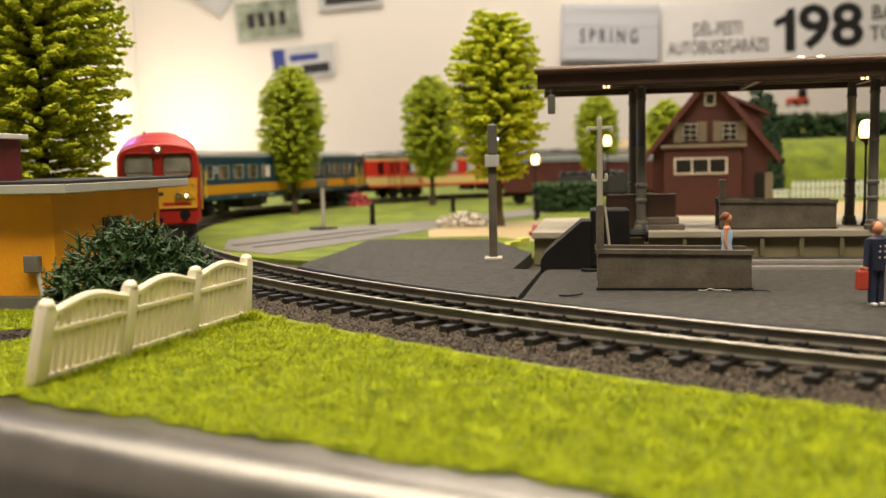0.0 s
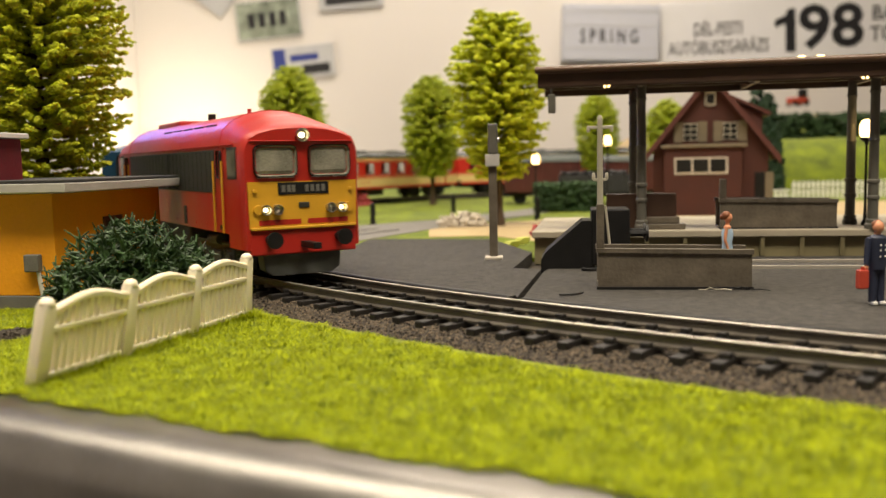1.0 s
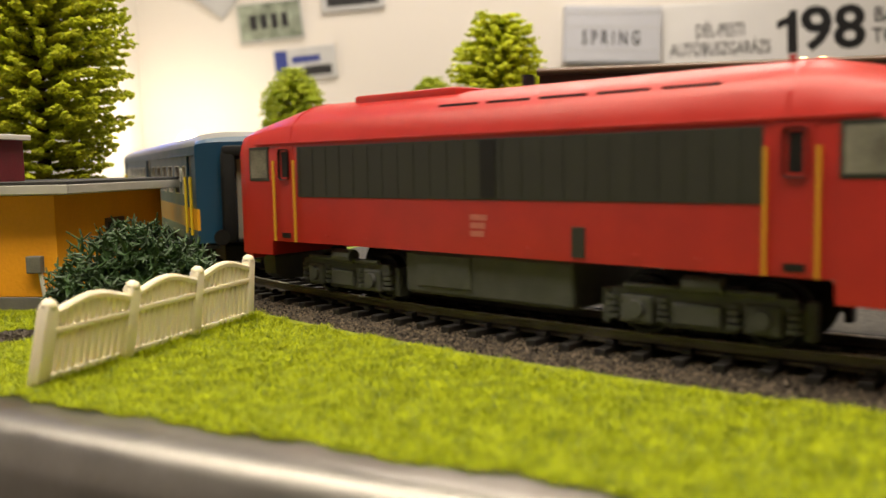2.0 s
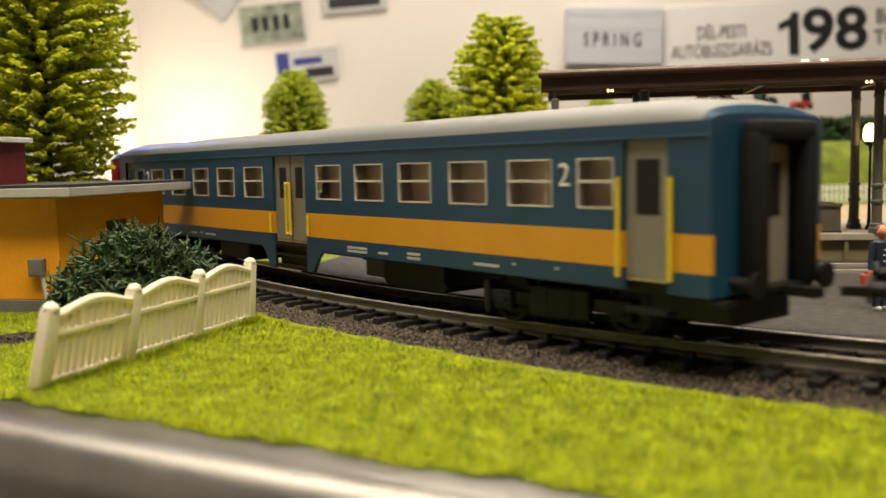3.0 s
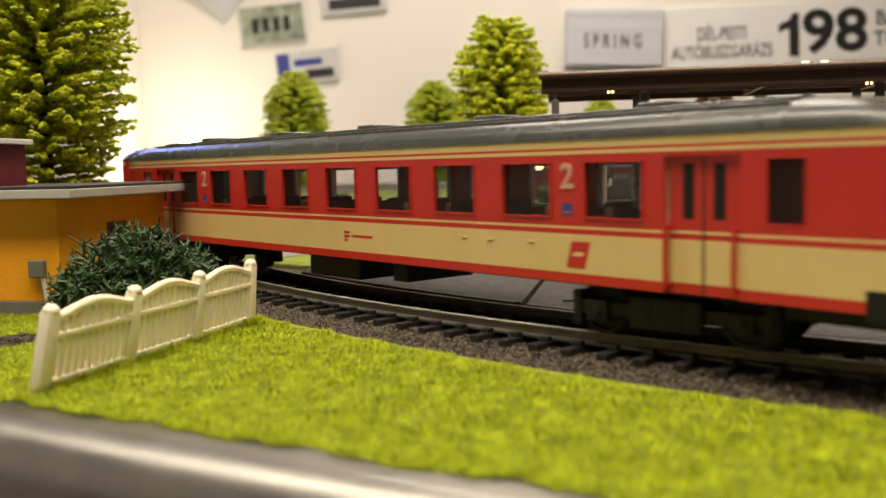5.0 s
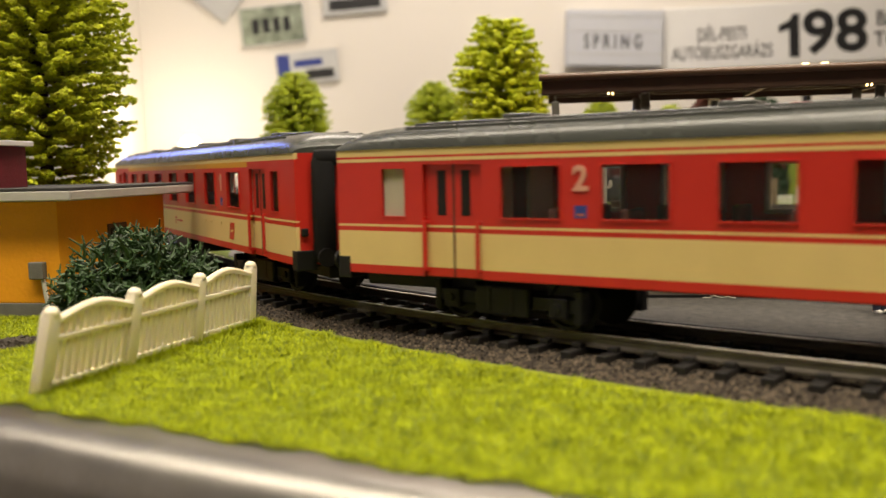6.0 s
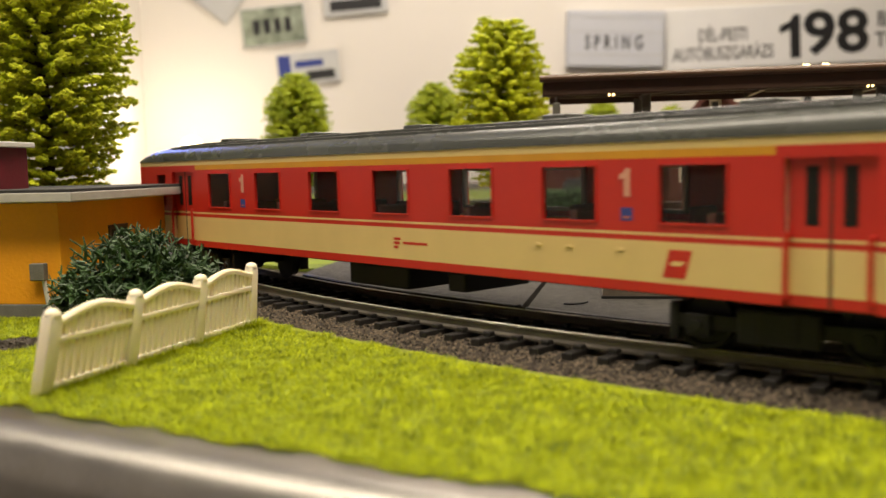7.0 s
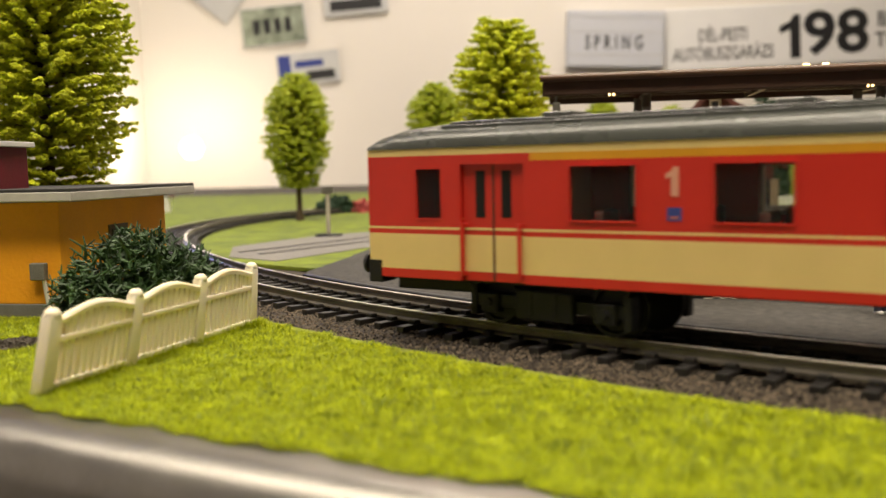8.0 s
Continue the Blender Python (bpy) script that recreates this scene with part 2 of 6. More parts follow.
def loft(bm, sections):
    """Joins closed outlines of the same count into one skin, ends capped."""
    rows = [[bm.verts.new(p) for p in s] for s in sections]
    n = len(rows[0])
    for p, q in zip(rows, rows[1:]):
        for k in range(n):
            bm.faces.new((p[k], p[(k + 1) % n], q[(k + 1) % n], q[k]))
    bm.faces.new(list(reversed(rows[0])))
    bm.faces.new(rows[-1])
    bmesh.ops.recalc_face_normals(bm, faces=bm.faces)
    return bm


def part(name, bm, material, parent, label="", smooth=False, kind=""):
    bmesh.ops.scale(bm, vec=(MM, MM, MM), verts=bm.verts)
    me = bpy.data.meshes.new(name)
    bm.to_mesh(me)
    bm.free()
    me.materials.append(material)
    if smooth:
        me.shade_smooth()
        me.set_sharp_from_angle(angle=radians(40))
    ob = new(name, me)
    ob.parent = parent
    return tagged(ob, label, kind=kind)


def raw(name, verts, faces, material, parent, kind=""):
    me = bpy.data.meshes.new(name)
    me.from_pydata((np.asarray(verts) * MM).tolist(), [], faces)
    me.materials.append(material)
    ob = new(name, me)
    ob.parent = parent
    return tagged(ob, kind=kind)


def thing(name, label, category, x=0, y=0, z=0, rz=0, group="", kind=""):
    ob = new(name)
    ob.empty_display_size = 0.01
    ob.matrix_world = pose(x * MM, y * MM, z * MM, 0, 0, rz)
    return tagged(ob, label, category, group, kind)


def shared(name, me, parent, x, y, z, rz=0):
    ob = new(name, me)
    ob.parent = parent
    ob.matrix_basis = pose(x * MM, y * MM, z * MM, 0, 0, rz)
    return ob


def B():
    return bmesh.new()


def lettering(name, text, size, material, parent, m, label="", squeeze=1.0, bold=0.0, spacing=1.0):
    cu = bpy.data.curves.new(name, "FONT")
    cu.body, cu.size, cu.extrude, cu.align_x, cu.align_y = text, size * MM, 0.15 * MM, "CENTER", "CENTER"
    cu.resolution_u, cu.offset = 3, bold * MM
    cu.space_character = spacing
    tmp = bpy.data.objects.new(name, cu)
    me = bpy.data.meshes.new_from_object(tmp)
    bpy.data.objects.remove(tmp)
    me.materials.clear()
    me.materials.append(material)
    ob = new(name, me)
    ob.parent = parent
    ob.matrix_basis = Matrix.Translation(m.translation * MM) @ m.to_3x3().to_4x4() @ Matrix.Diagonal((squeeze, 1, 1, 1))
    return tagged(ob, label)


# ---- the room and the table ----
CX, CY, RR = 434.0, 638.3, 607.0  # the curve of the main line
WALL_Y = 3000.0


def room():
    w = thing("wall_back", "white painted room wall with framed plates and signs", "wall", kind="structure")
    part("plaster", box(B(), -2600, WALL_Y, -900, 3400, WALL_Y + 120, 1600), M["wall_white"], w)
    w = thing("wall_left", "white painted room wall", "wall", kind="structure")
    part("plaster", box(B(), -2720, -2400, -900, -2600, WALL_Y + 120, 1600), M["wall_white"], w)
    w = thing("wall_right", "white painted room wall", "wall", kind="structure")
    part("plaster", box(B(), 3400, -2400, -900, 3520, WALL_Y + 120, 1600), M["wall_white"], w)
    # wall behind the camera, kept dark to cut fill and darken metal reflections
    w = thing("wall_front", "dark brown room wall, unseen behind the camera", "wall", kind="structure")
    part("dark_face", box(B(), -2720, -2520, -900, 3520, -2400, 1600), M["wall_dim"], w)
    c = thing("ceiling", "white painted ceiling", "ceiling", kind="structure")
    part("plaster", box(B(), -2720, -2520, 1600, 3520, WALL_Y + 120, 1700), M["wall_white"], c)
    f = thing("floor", "brown room floor", "floor", kind="structure")
    part("boards", box(B(), -2720, -2520, -1000, 3520, WALL_Y + 120, -900), M["floor"], f)
    # wall projection beside the lamp
    p = thing("wall_corner", "white painted wall projection", "wall", kind="structure")
    part("plaster", box(B(), -2600, 2500, -900, -985, WALL_Y, 1600, 6), M["wall_white"], p)


def ease(x):
    x = min(1.0, max(0.0, x))
    return x * x * (3 - 2 * x)


def bend(a):
    """How far the line lies inside the plain circle at the angle a, in degrees."""
    return -3.2 * ease((222 - a) / 17) + 1.6 * ease((200 - a) / 25)


A2 = 195.0
S2, R2 = RR * radians(A2), 400.0
CX2, CY2 = CX + (RR - R2) * math.cos(radians(A2)), CY + (RR - R2) * math.sin(radians(A2))


def line(s, off=0.0):
    """A point at arc length s along the line, off mm outwards, and the angle of its normal: a wide curve, a tighter one behind it, straight ends."""
    if s >= S2:
        d = min(math.degrees(s / RR), 268.0)
        r = RR + bend(d) + off
        x, y = CX + r * math.cos(radians(d)), CY + r * math.sin(radians(d))
        over = s - RR * radians(d)
    else:
        a = A2 - math.degrees((S2 - s) / R2)
        d = max(a, 90.0)
        r = R2 + bend(A2) + off
        x, y = CX2 + r * math.cos(radians(d)), CY2 + r * math.sin(radians(d))
        over = radians(a - d) * R2
    return x - math.sin(radians(d)) * over, y + math.cos(radians(d)) * over, d


def arc(radius, a0, a1, n):
    return [line(RR * radians(a0 + (a1 - a0) * k / n), radius - RR)[:2] for k in range(n + 1)]


def flat(bm, outline, z0, z1):
    p = [bm.verts.new((x, y, z0)) for x, y in outline]
    q = [bm.verts.new((x, y, z1)) for x, y in outline]
    n = len(outline)
    for k in range(n):
        bm.faces.new((p[k], p[(k + 1) % n], q[(k + 1) % n], q[k]))
    bm.faces.new(q)
    bm.faces.new(list(reversed(p)))
    bmesh.ops.recalc_face_normals(bm, faces=bm.faces)
    return bm


# table edge: from the near left to the right
EX, EY, ED = -74.1, 147.4, Vector((87.5, -46.9)).normalized()
EN = Vector((ED.y, -ED.x))  # outwards, to the camera


def edge_at(s, out):
    return (EX + ED.x * s + EN.x * out, EY + ED.y * s + EN.y * out)


def table():
    g = thing("ground", "layout baseboard with dark soil", "ground", kind="structure")
    out = [edge_at(-900, -9.2), edge_at(1500, -9.2), (2400, 2300), (-1700, 2300)]
    part("baseboard", flat(B(), out, -40, -6.2), M["soil"], g)
    # rounded aluminium profile along the edge
    e = thing("table_edge", "rounded brushed aluminium table edge", "edge", kind="structure")
    prof = [(-9, -40), (-9, -5.1), (3.6, -4.8)] + [(3.6 + 7.0 * math.sin(radians(a)), -11.8 + 7.0 * math.cos(radians(a))) for a in range(8, 98, 8)] + [(10.6, -40)]
    bm = B()
    secs = []
    for s in (-900, -60, 0, 60, 120, 1500):
        secs.append([(*edge_at(s, u), v) for u, v in prof])
    part("profile", loft(bm, secs), M["alu"], e, smooth=True)


def strip(bm, r0, r1, a0, a1, z0, z1, n=120):
    inner, outer = arc(r0, a0, a1, n), arc(r1, a0, a1, n)
    rows = []
    for (xi, yi), (xo, yo) in zip(inner, outer):
        rows.append([(xi, yi, z0), (xo, yo, z0), (xo, yo, z1), (xi, yi, z1)])
    return loft(bm, rows)


def rail_profile(r):
    return [(r - 1.2, -2.6), (r + 1.2, -2.6), (r + 1.2, -2.2), (r + 0.3, -1.8), (r + 0.3, -0.85), (r + 0.5, -0.6), (r + 0.5, -0.05), (r - 0.5, -0.05), (r - 0.5, -0.6), (r - 0.3, -0.85), (r - 0.3, -1.8), (r - 1.2, -2.2)]


A0, A1 = 92.0, 290.0


def swept(bm, prof, a0, a1, n):
    rows = []
    for k in range(n + 1):
        s = RR * radians(a0 + (a1 - a0) * k / n)
        rows.append([(*line(s, u - RR)[:2], v) for u, v in prof])
    return loft(bm, rows)


def track():
    t = thing("railway_track", "model railway track with dark sleepers and worn steel rails", "track", kind="structure")
    for r in (RR - 8.65, RR + 8.65):
        part("rail", swept(B(), rail_profile(r), A0, A1, 220), M["rail"], t, smooth=False)
        part("rail_head", swept(B(), [(r - 0.52, -0.16), (r + 0.52, -0.16), (r + 0.34, 0.0), (r - 0.34, 0.0)], A0, A1, 220), M["railtop"], t, "shiny worn rail head")
    # ballast bed
    b = thing("ballast_bed", "dark brown gravel ballast beside the track", "ballast", kind="structure")
    part("bed", swept(B(), [(RR - 16, -7), (RR + 27, -7), (RR + 26, -5.4), (RR + 19, -4.6), (RR + 13, -4.0), (RR - 14, -4.0)], A0, A1, 200), M["ballast"], b)
    # one sleeper mesh, laid out one by one
    bm = B()
    box(bm, -15.2, -1.25, -5.0, 15.2, 1.25, -2.75, 0.25)
    for u in (-8.65, 8.65):
        for s in (-1, 1):
            box(bm, u + s * 2.0 - 0.9, -1.0, -2.75, u + s * 2.0 + 0.9, 1.0, -1.75, 0.2)
    bmesh.ops.scale(bm, vec=(MM, MM, MM), verts=bm.verts)
    me = bpy.data.meshes.new("sleeper")
    bm.to_mesh(me)
    bm.free()
    me.materials.append(M["sleeper"])
    step = math.degrees(7.6 / RR)
    k = 0
    a = 258.0
    while a > A0 and k < 260:
        x, y, turn = line(RR * radians(a))
        shared("sleeper", me, t, x, y, random.uniform(-0.1, 0.1), turn + random.uniform(-0.8, 0.8))
        a -= step
        k += 1
    # loose gravel stones on both shoulders
    v, f = [], []
    rng = np.random.default_rng(4)
    for _ in range(36000):
        a = radians(rng.uniform(196, 246))
        u = RR + rng.uniform(-14, 27)
        size = rng.uniform(0.15, 0.46)
        c = np.array([CX + u * math.cos(a), CY + u * math.sin(a), -3.95 - max(0, (u - RR - 13) * 0.105) + rng.uniform(-0.15, 0.15)])
        if abs(abs(u - RR) - 8.65) < 1.6:
            continue
        o = np.array([(1, 0, 0), (-1, 0, 0), (0, 1, 0), (0, -1, 0), (0, 0, 0.8), (0, 0, -0.8)]) * size * rng.uniform(0.6, 1.3, (6, 3))
        th = rng.uniform(0, 6.28)
        rot = np.array([[math.cos(th), -math.sin(th), 0], [math.sin(th), math.cos(th), 0], [0, 0, 1]])
        n = len(v)
        v.extend(c + o @ rot.T)
        f.extend([(n, n + 2, n + 4), (n + 2, n + 1, n + 4), (n + 1, n + 3, n + 4), (n + 3, n, n + 4), (n + 2, n, n + 5), (n + 1, n + 2, n + 5), (n + 3, n + 1, n + 5), (n, n + 3, n + 5)])
    raw("gravel", v, f, M["ballast"], b, kind="stuff")


def blades(name, spots, length, width, material, parent, seed):
    """Short fibres standing on the given spots (x, y, z)."""
    rng = np.random.default_rng(seed)
    n = len(spots)
    p = np.asarray(spots)
    th = rng.uniform(0, 2 * np.pi, n)
    lean = rng.uniform(0.55, 1.62, n)
    ln = length * rng.uniform(0.55, 1.25, n)
    tip = p + np.stack([np.cos(th) * np.sin(lean) * ln, np.sin(th) * np.sin(lean) * ln, np.cos(lean) * ln], 1)
    sd = np.stack([-np.sin(th), np.cos(th), np.zeros(n)], 1) * (width * rng.uniform(0.7, 1.3, n))[:, None]
    v = np.stack([p - sd, p + sd, tip + sd * 0.35, tip - sd * 0.35], 1).reshape(-1, 3)
    f = np.arange(4 * n).reshape(n, 4).tolist()
    return raw(name, v, f, material, parent, kind="stuff")


def meadow():
    g = thing("grass", "bright yellow-green static grass on the layout edge", "grass", kind="stuff")
    # turf under the fibres: from the table edge to the ballast
    inner = arc(RR + 25, 203, 247, 60) 
    out = [edge_at(-110 + 2 * k, -2.2 - 0.9 * math.sin((2 * k - 110) * 0.21 + 1) - 0.7 * math.sin((2 * k - 110) * 0.63)) for k in range(171)] + list(reversed(inner)) + [(-150, 300)]
    part("turf", flat(B(), out, -6.1, -4.75), M["turf"], g)
    rng = np.random.default_rng(7)
    spots = []
    while len(spots) < 430000:
        s, d = rng.uniform(-95, 215, 40000), rng.uniform(-0.8, 90, 40000)
        x = EX + ED.x * s - EN.x * d
        y = EY + ED.y * s - EN.y * d
        r = np.hypot(x - CX, y - CY)
        fringe = RR + 27.5 - 6.5 * np.clip((s - 105) / 60, 0, 1) + 0.9 * np.sin(s * 0.35) + 0.7 * np.sin(s * 0.83) + rng.normal(0, 0.7, 40000)
        ragged = 1.2 + 0.9 * np.sin(s * 0.21 + 1) + 0.7 * np.sin(s * 0.63) + rng.normal(0, 0.35, 40000)
        ok = (r > fringe) & (d > ragged - 1.1) & (x > -150) & (y < 237 + (x + 103) * -0.2) & (np.abs(x / y) < 0.62)
        bare = np.hypot(x + 99, (y - 201) * 0.7) < 6.5
        for a, b, c in zip(x[ok], y[ok], bare[ok]):
            if not c:
                spots.append((a, b, -4.7 + 0.25 * math.sin(a * 0.3) * math.cos(b * 0.23)))
    tuft = []
    for _ in range(5200):
        u = rng.uniform(-0.02, 1.06)
        tuft.append((-71 + 22 * u + rng.normal(0.9, 0.9), 153.2 + 66.3 * u + rng.normal(-0.3, 0.7), -4.8))
    for _ in range(900):
        tuft.append((-48 + rng.normal(0.5, 1.3), 218.5 + rng.normal(-1.5, 1.6), -4.8))
    few = [spots[k] for k in range(0, len(spots), 9)]
    blades("dark_blade", few, 1.35, 0.065, M["grass_dark"], g, 10)
    blades("grass_tuft", tuft, 2.6, 0.085, M["grass"], g, 9)
    blades("grass_blade", spots, 1.0, 0.066, M["grass"], g, 8)


def ground_cover():
    # asphalt boards on the inner side of the curve
    a = thing("asphalt_yard", "dark grey asphalt station yard boards", "asphalt", kind="structure")
    r = RR - 14.6
    left = arc(r, 215.6, 225.25, 20)
    part("board", flat(B(), left + [(30.3, 279.5), (22, 284), (32.7, 331.7), (21.3, 393.2), (-29, 405.6), (-33, 404), (-40.6, 351.6), (-48.5, 312), (-48.6, 306)], -5.5, -1.5), M["asphalt"], a)
    right = arc(r, 225.38, 262, 50)
    part("board", flat(B(), right + [(420, 262), (152, 303), (46, 320), (38, 300), (31.0, 279.3)], -5.5, -2.3), M["asphalt"], a)
    for a0, a1, top in ((215.6, 225.2, -0.4), (225.5, 262, -0.6)):
        part("rim", swept(B(), [(r - 1.9, -5.4), (r + 1.2, -5.4), (r + 1.0, top - 0.3), (r + 0.5, top), (r - 1.2, top), (r - 1.9, top - 0.9)], a0, a1, 40), M["black"], a, "black board edge")
    # grass and roads further back
    m = thing("far_meadow", "bright green meadow within the curve", "grass", kind="structure")
    part("turf", flat(B(), arc(RR - 17, 121, 206, 60) + [(-40, 336), (34, 340), (120, 360), (420, 330), (760, 700), (700, 985), (500, 985)], -5.9, -4.4), M["turf_far"], m)
    o = thing("outer_meadow", "green meadow outside the curve", "grass", kind="structure")
    part("turf", flat(B(), arc(RR + 20, 112, 196, 60) + [(-300, 470), (-700, 900), (-500, 1500), (350, 1500)], -5.9, -4.6), M["turf_far"], o)
    rd = thing("pale_road", "pale grey road strip with sunken siding rails", "road", kind="structure")
    part("strip", flat(B(), [(-97, 398), (-72, 376), (-39, 432), (5, 518), (92, 660), (70, 690), (-5, 574), (-73, 520), (-108, 453)], -4.4, -4.1), M["road"], rd)
    for off in (0, 12):
        part("rail", flat(B(), [(-98 + off, 420 - off), (-96 + off, 419 - off), (-36 + off, 505 - off), (-38 + off, 506 - off)], -4.1, -3.8), M["sleeper"], rd)
    bg = thing("station_forecourt", "beige gravel forecourt behind the platform", "gravel", kind="structure")
    part("gravel", flat(B(), [(-7, 444), (24, 443), (40, 412), (140, 400), (420, 350), (560, 620), (300, 700), (90, 560), (29, 540), (-8, 526)], -4.4, -4.15), M["ochre"], bg)
    bs = thing("far_road", "pale curved road at the back of the layout", "road", kind="structure")
    part("strip", flat(B(), [(-75, 835), (-84, 860), (48, 960), (330, 960), (330, 930), (44, 925)], -4.4, -4.1), M["road"], bs)


# ---- fence ----
def fence():
    x0, y0, x1, y1 = -71.0, 153.2, -49.0, 219.5
    d = Vector((x1 - x0, y1 - y0))
    total = d.length
    rz = math.degrees(math.atan2(d.y, d.x))
    f = thing("picket_fence", "ivory plastic garden fence with three arched panels", "fence", x0, y0, -5.0, rz)
    step = total / 3
    leans = [Matrix.Rotation(radians(a), 4, "X") for a in (14, 11, 8, 4)]
    for k in range(4):
        bm = B()
        u = k * step
        box(bm, u - 1.5, -1.2, -0.5, u + 1.5, 1.2, 15.2, 0.5)
        bmesh.ops.create_uvsphere(bm, u_segments=12, v_segments=6, radius=1.55, matrix=Matrix.Translation((u, 0, 15.2)) @ Matrix.Diagonal((1, 0.9, 0.75, 1)))
        bmesh.ops.transform(bm, matrix=leans[k], verts=bm.verts)
        part("post", bm, M["ivory"], f, smooth=True)
    for k in range(3):
        a, b = k * step + 1.3, (k + 1) * step - 1.3
        w = b - a

        def top(u):
            return 13.7 + 2.0 * max(0.0, math.sin(math.pi * (u - a) / w)) ** 1.3

        bm = B()
        n = 14
        rows = []
        for j in range(n + 1):
            u = a + w * j / n
            z = top(u)
            rows.append([(u, -0.7, z - 1.0), (u, 0.7, z - 1.0), (u, 0.75, z - 0.1), (u, 0.4, z + 0.3), (u, -0.4, z + 0.3), (u, -0.75, z - 0.1)])
        loft(bm, rows)
        bmesh.ops.transform(bm, matrix=leans[k].lerp(leans[k + 1], 0.5), verts=bm.verts)
        part("top_rail", bm, M["ivory"], f, smooth=True)
        for z0, z1 in ((9.6, 10.8), (1.2, 2.4)):
            bm = box(B(), a, -0.8, z0, b, 0.8, z1, 0.25)
            bmesh.ops.transform(bm, matrix=leans[k].lerp(leans[k + 1], 0.5), verts=bm.verts)
            part("rail", bm, M["ivory"], f, smooth=True)
        n = 11
        for j in range(n):
            u = a + w * (j + 0.5) / n
            bm = box(B(), u - 0.6, -0.5, 1.6, u + 0.6, 0.5, top(u) - 0.6, 0.2)
            bmesh.ops.transform(bm, matrix=leans[k].lerp(leans[k + 1], 0.5), verts=bm.verts)
            part("slat", bm, M["ivory"], f)


# ---- plants ----
def clumps(spots, sizes, seed, flat_z=0.75):
    """Many small crumpled lumps joined into one list of faces."""
    rng = np.random.default_rng(seed)
    t = (1 + 5 ** 0.5) / 2
    ico = np.array([(-1, t, 0), (1, t, 0), (-1, -t, 0), (1, -t, 0), (0, -1, t), (0, 1, t), (0, -1, -t), (0, 1, -t), (t, 0, -1), (t, 0, 1), (-t, 0, -1), (-t, 0, 1)]) / 1.9
    fc = np.array([(0, 11, 5), (0, 5, 1), (0, 1, 7), (0, 7, 10), (0, 10, 11), (1, 5, 9), (5, 11, 4), (11, 10, 2), (10, 7, 6), (7, 1, 8), (3, 9, 4), (3, 4, 2), (3, 2, 6), (3, 6, 8), (3, 8, 9), (4, 9, 5), (2, 4, 11), (6, 2, 10), (8, 6, 7), (9, 8, 1)])
    n = len(spots)
    p = np.asarray(spots)[:, None, :]
    s = np.asarray(sizes)[:, None, None]
    q = ico[None] * rng.uniform(0.28, 1.6, (n, 12, 1)) * s
    q[:, :, 2] *= flat_z
    v = (p + q).reshape(-1, 3)
    f = (fc[None] + (np.arange(n) * 12)[:, None, None]).reshape(-1, 3).tolist()
    return v, f


def sticks(rows, sides=4):
    """Many thin tapered rods from rows (start, end, radius, radius) as plain lists."""
    a = np.array([tuple(r[0]) for r in rows])
    b = np.array([tuple(r[1]) for r in rows])
    d = b - a
    d /= np.linalg.norm(d, axis=1)[:, None] + 1e-9
    ref = np.where(np.abs(d[:, 2:3]) < 0.9, np.array([[0.0, 0, 1]]), np.array([[1.0, 0, 0]]))
    u = np.cross(d, ref)
    u /= np.linalg.norm(u, axis=1)[:, None]
    w = np.cross(d, u)
    r0 = np.array([r[2] for r in rows])[:, None]
    r1 = np.array([r[3] for r in rows])[:, None]
    ring = []
    for base, rad in ((a, r0), (b, r1)):
        for k in range(sides):
            t = 2 * math.pi * k / sides
            ring.append(base + (u * math.cos(t) + w * math.sin(t)) * rad)
    v = np.stack(ring, 1).reshape(-1, 3)
    one = [(k, (k + 1) % sides, sides + (k + 1) % sides, sides + k) for k in range(sides)]
    cap = tuple(range(sides, 2 * sides))
    f = []
    for n in range(len(rows)):
        o = n * 2 * sides
        f.extend(tuple(i + o for i in q) for q in one)
        f.append(tuple(i + o for i in cap))
    return v, f


def crown_tree(name, label, x, y, z, height, width, crown_from, seed, material, tiers, lump, fill, square=0.3):
    """A model tree: trunk, whorls of twigs and foam flock in layers."""
    rng = np.random.default_rng(seed)
    t = thing(name, label, "tree", x, y, z, rng.uniform(0, 360), group="model trees")
    bm = B()
    lathe(bm, [(height * 0.032, -1), (height * 0.02, height * 0.08), (height * 0.014, height * 0.4), (height * 0.004, height * 0.94)], 8)
    part("trunk", bm, M["bark"], t, smooth=True)
    v, f, spots, sizes = [], [], [], []
    rods = []
    zc = crown_from
    for k in range(tiers):
        h = k / (tiers - 1)
        zz = zc + (height - zc) * h * 0.97
        env = width / 2 * min(1.0, (0.55 + 1.6 * h) if h < 0.28 else 1.0) * (1 - max(0, (h - 0.62) / 0.38) ** 2.2 * (1 - square))
        n = max(5, int(fill * (env / (width / 2)) + 3))
        off = rng.uniform(0, 6.28)
        for j in range(n):
            th = off + 2 * math.pi * j / n + rng.normal(0, 0.12)
            ln = env * rng.uniform(0.82, 1.08)
            rise = rng.uniform(-0.02, 0.16) * ln
            tip = (math.cos(th) * ln, math.sin(th) * ln, zz + rise)
            rods.append(((0, 0, zz - 0.6), tip, 0.35, 0.12))
            m = max(3, int(ln / lump * 1.15))
            for i in range(m):
                u = (i + 1.2) / (m + 0.2)
                if u < 0.12:
                    continue
                c = np.array([tip[0] * u, tip[1] * u, zz + rise * u])
                for _ in range(3):
                    spots.append(c + rng.normal(0, lump * 0.42, 3) * (1, 1, 0.6))
                    sizes.append(lump * rng.uniform(0.35, 0.78))
    raw("branch", *sticks(rods, 3), M["bark"], t, kind="stuff")
    v, f = clumps(spots, sizes, seed + 1)
    raw("crown", v, f, material, t)
    return t


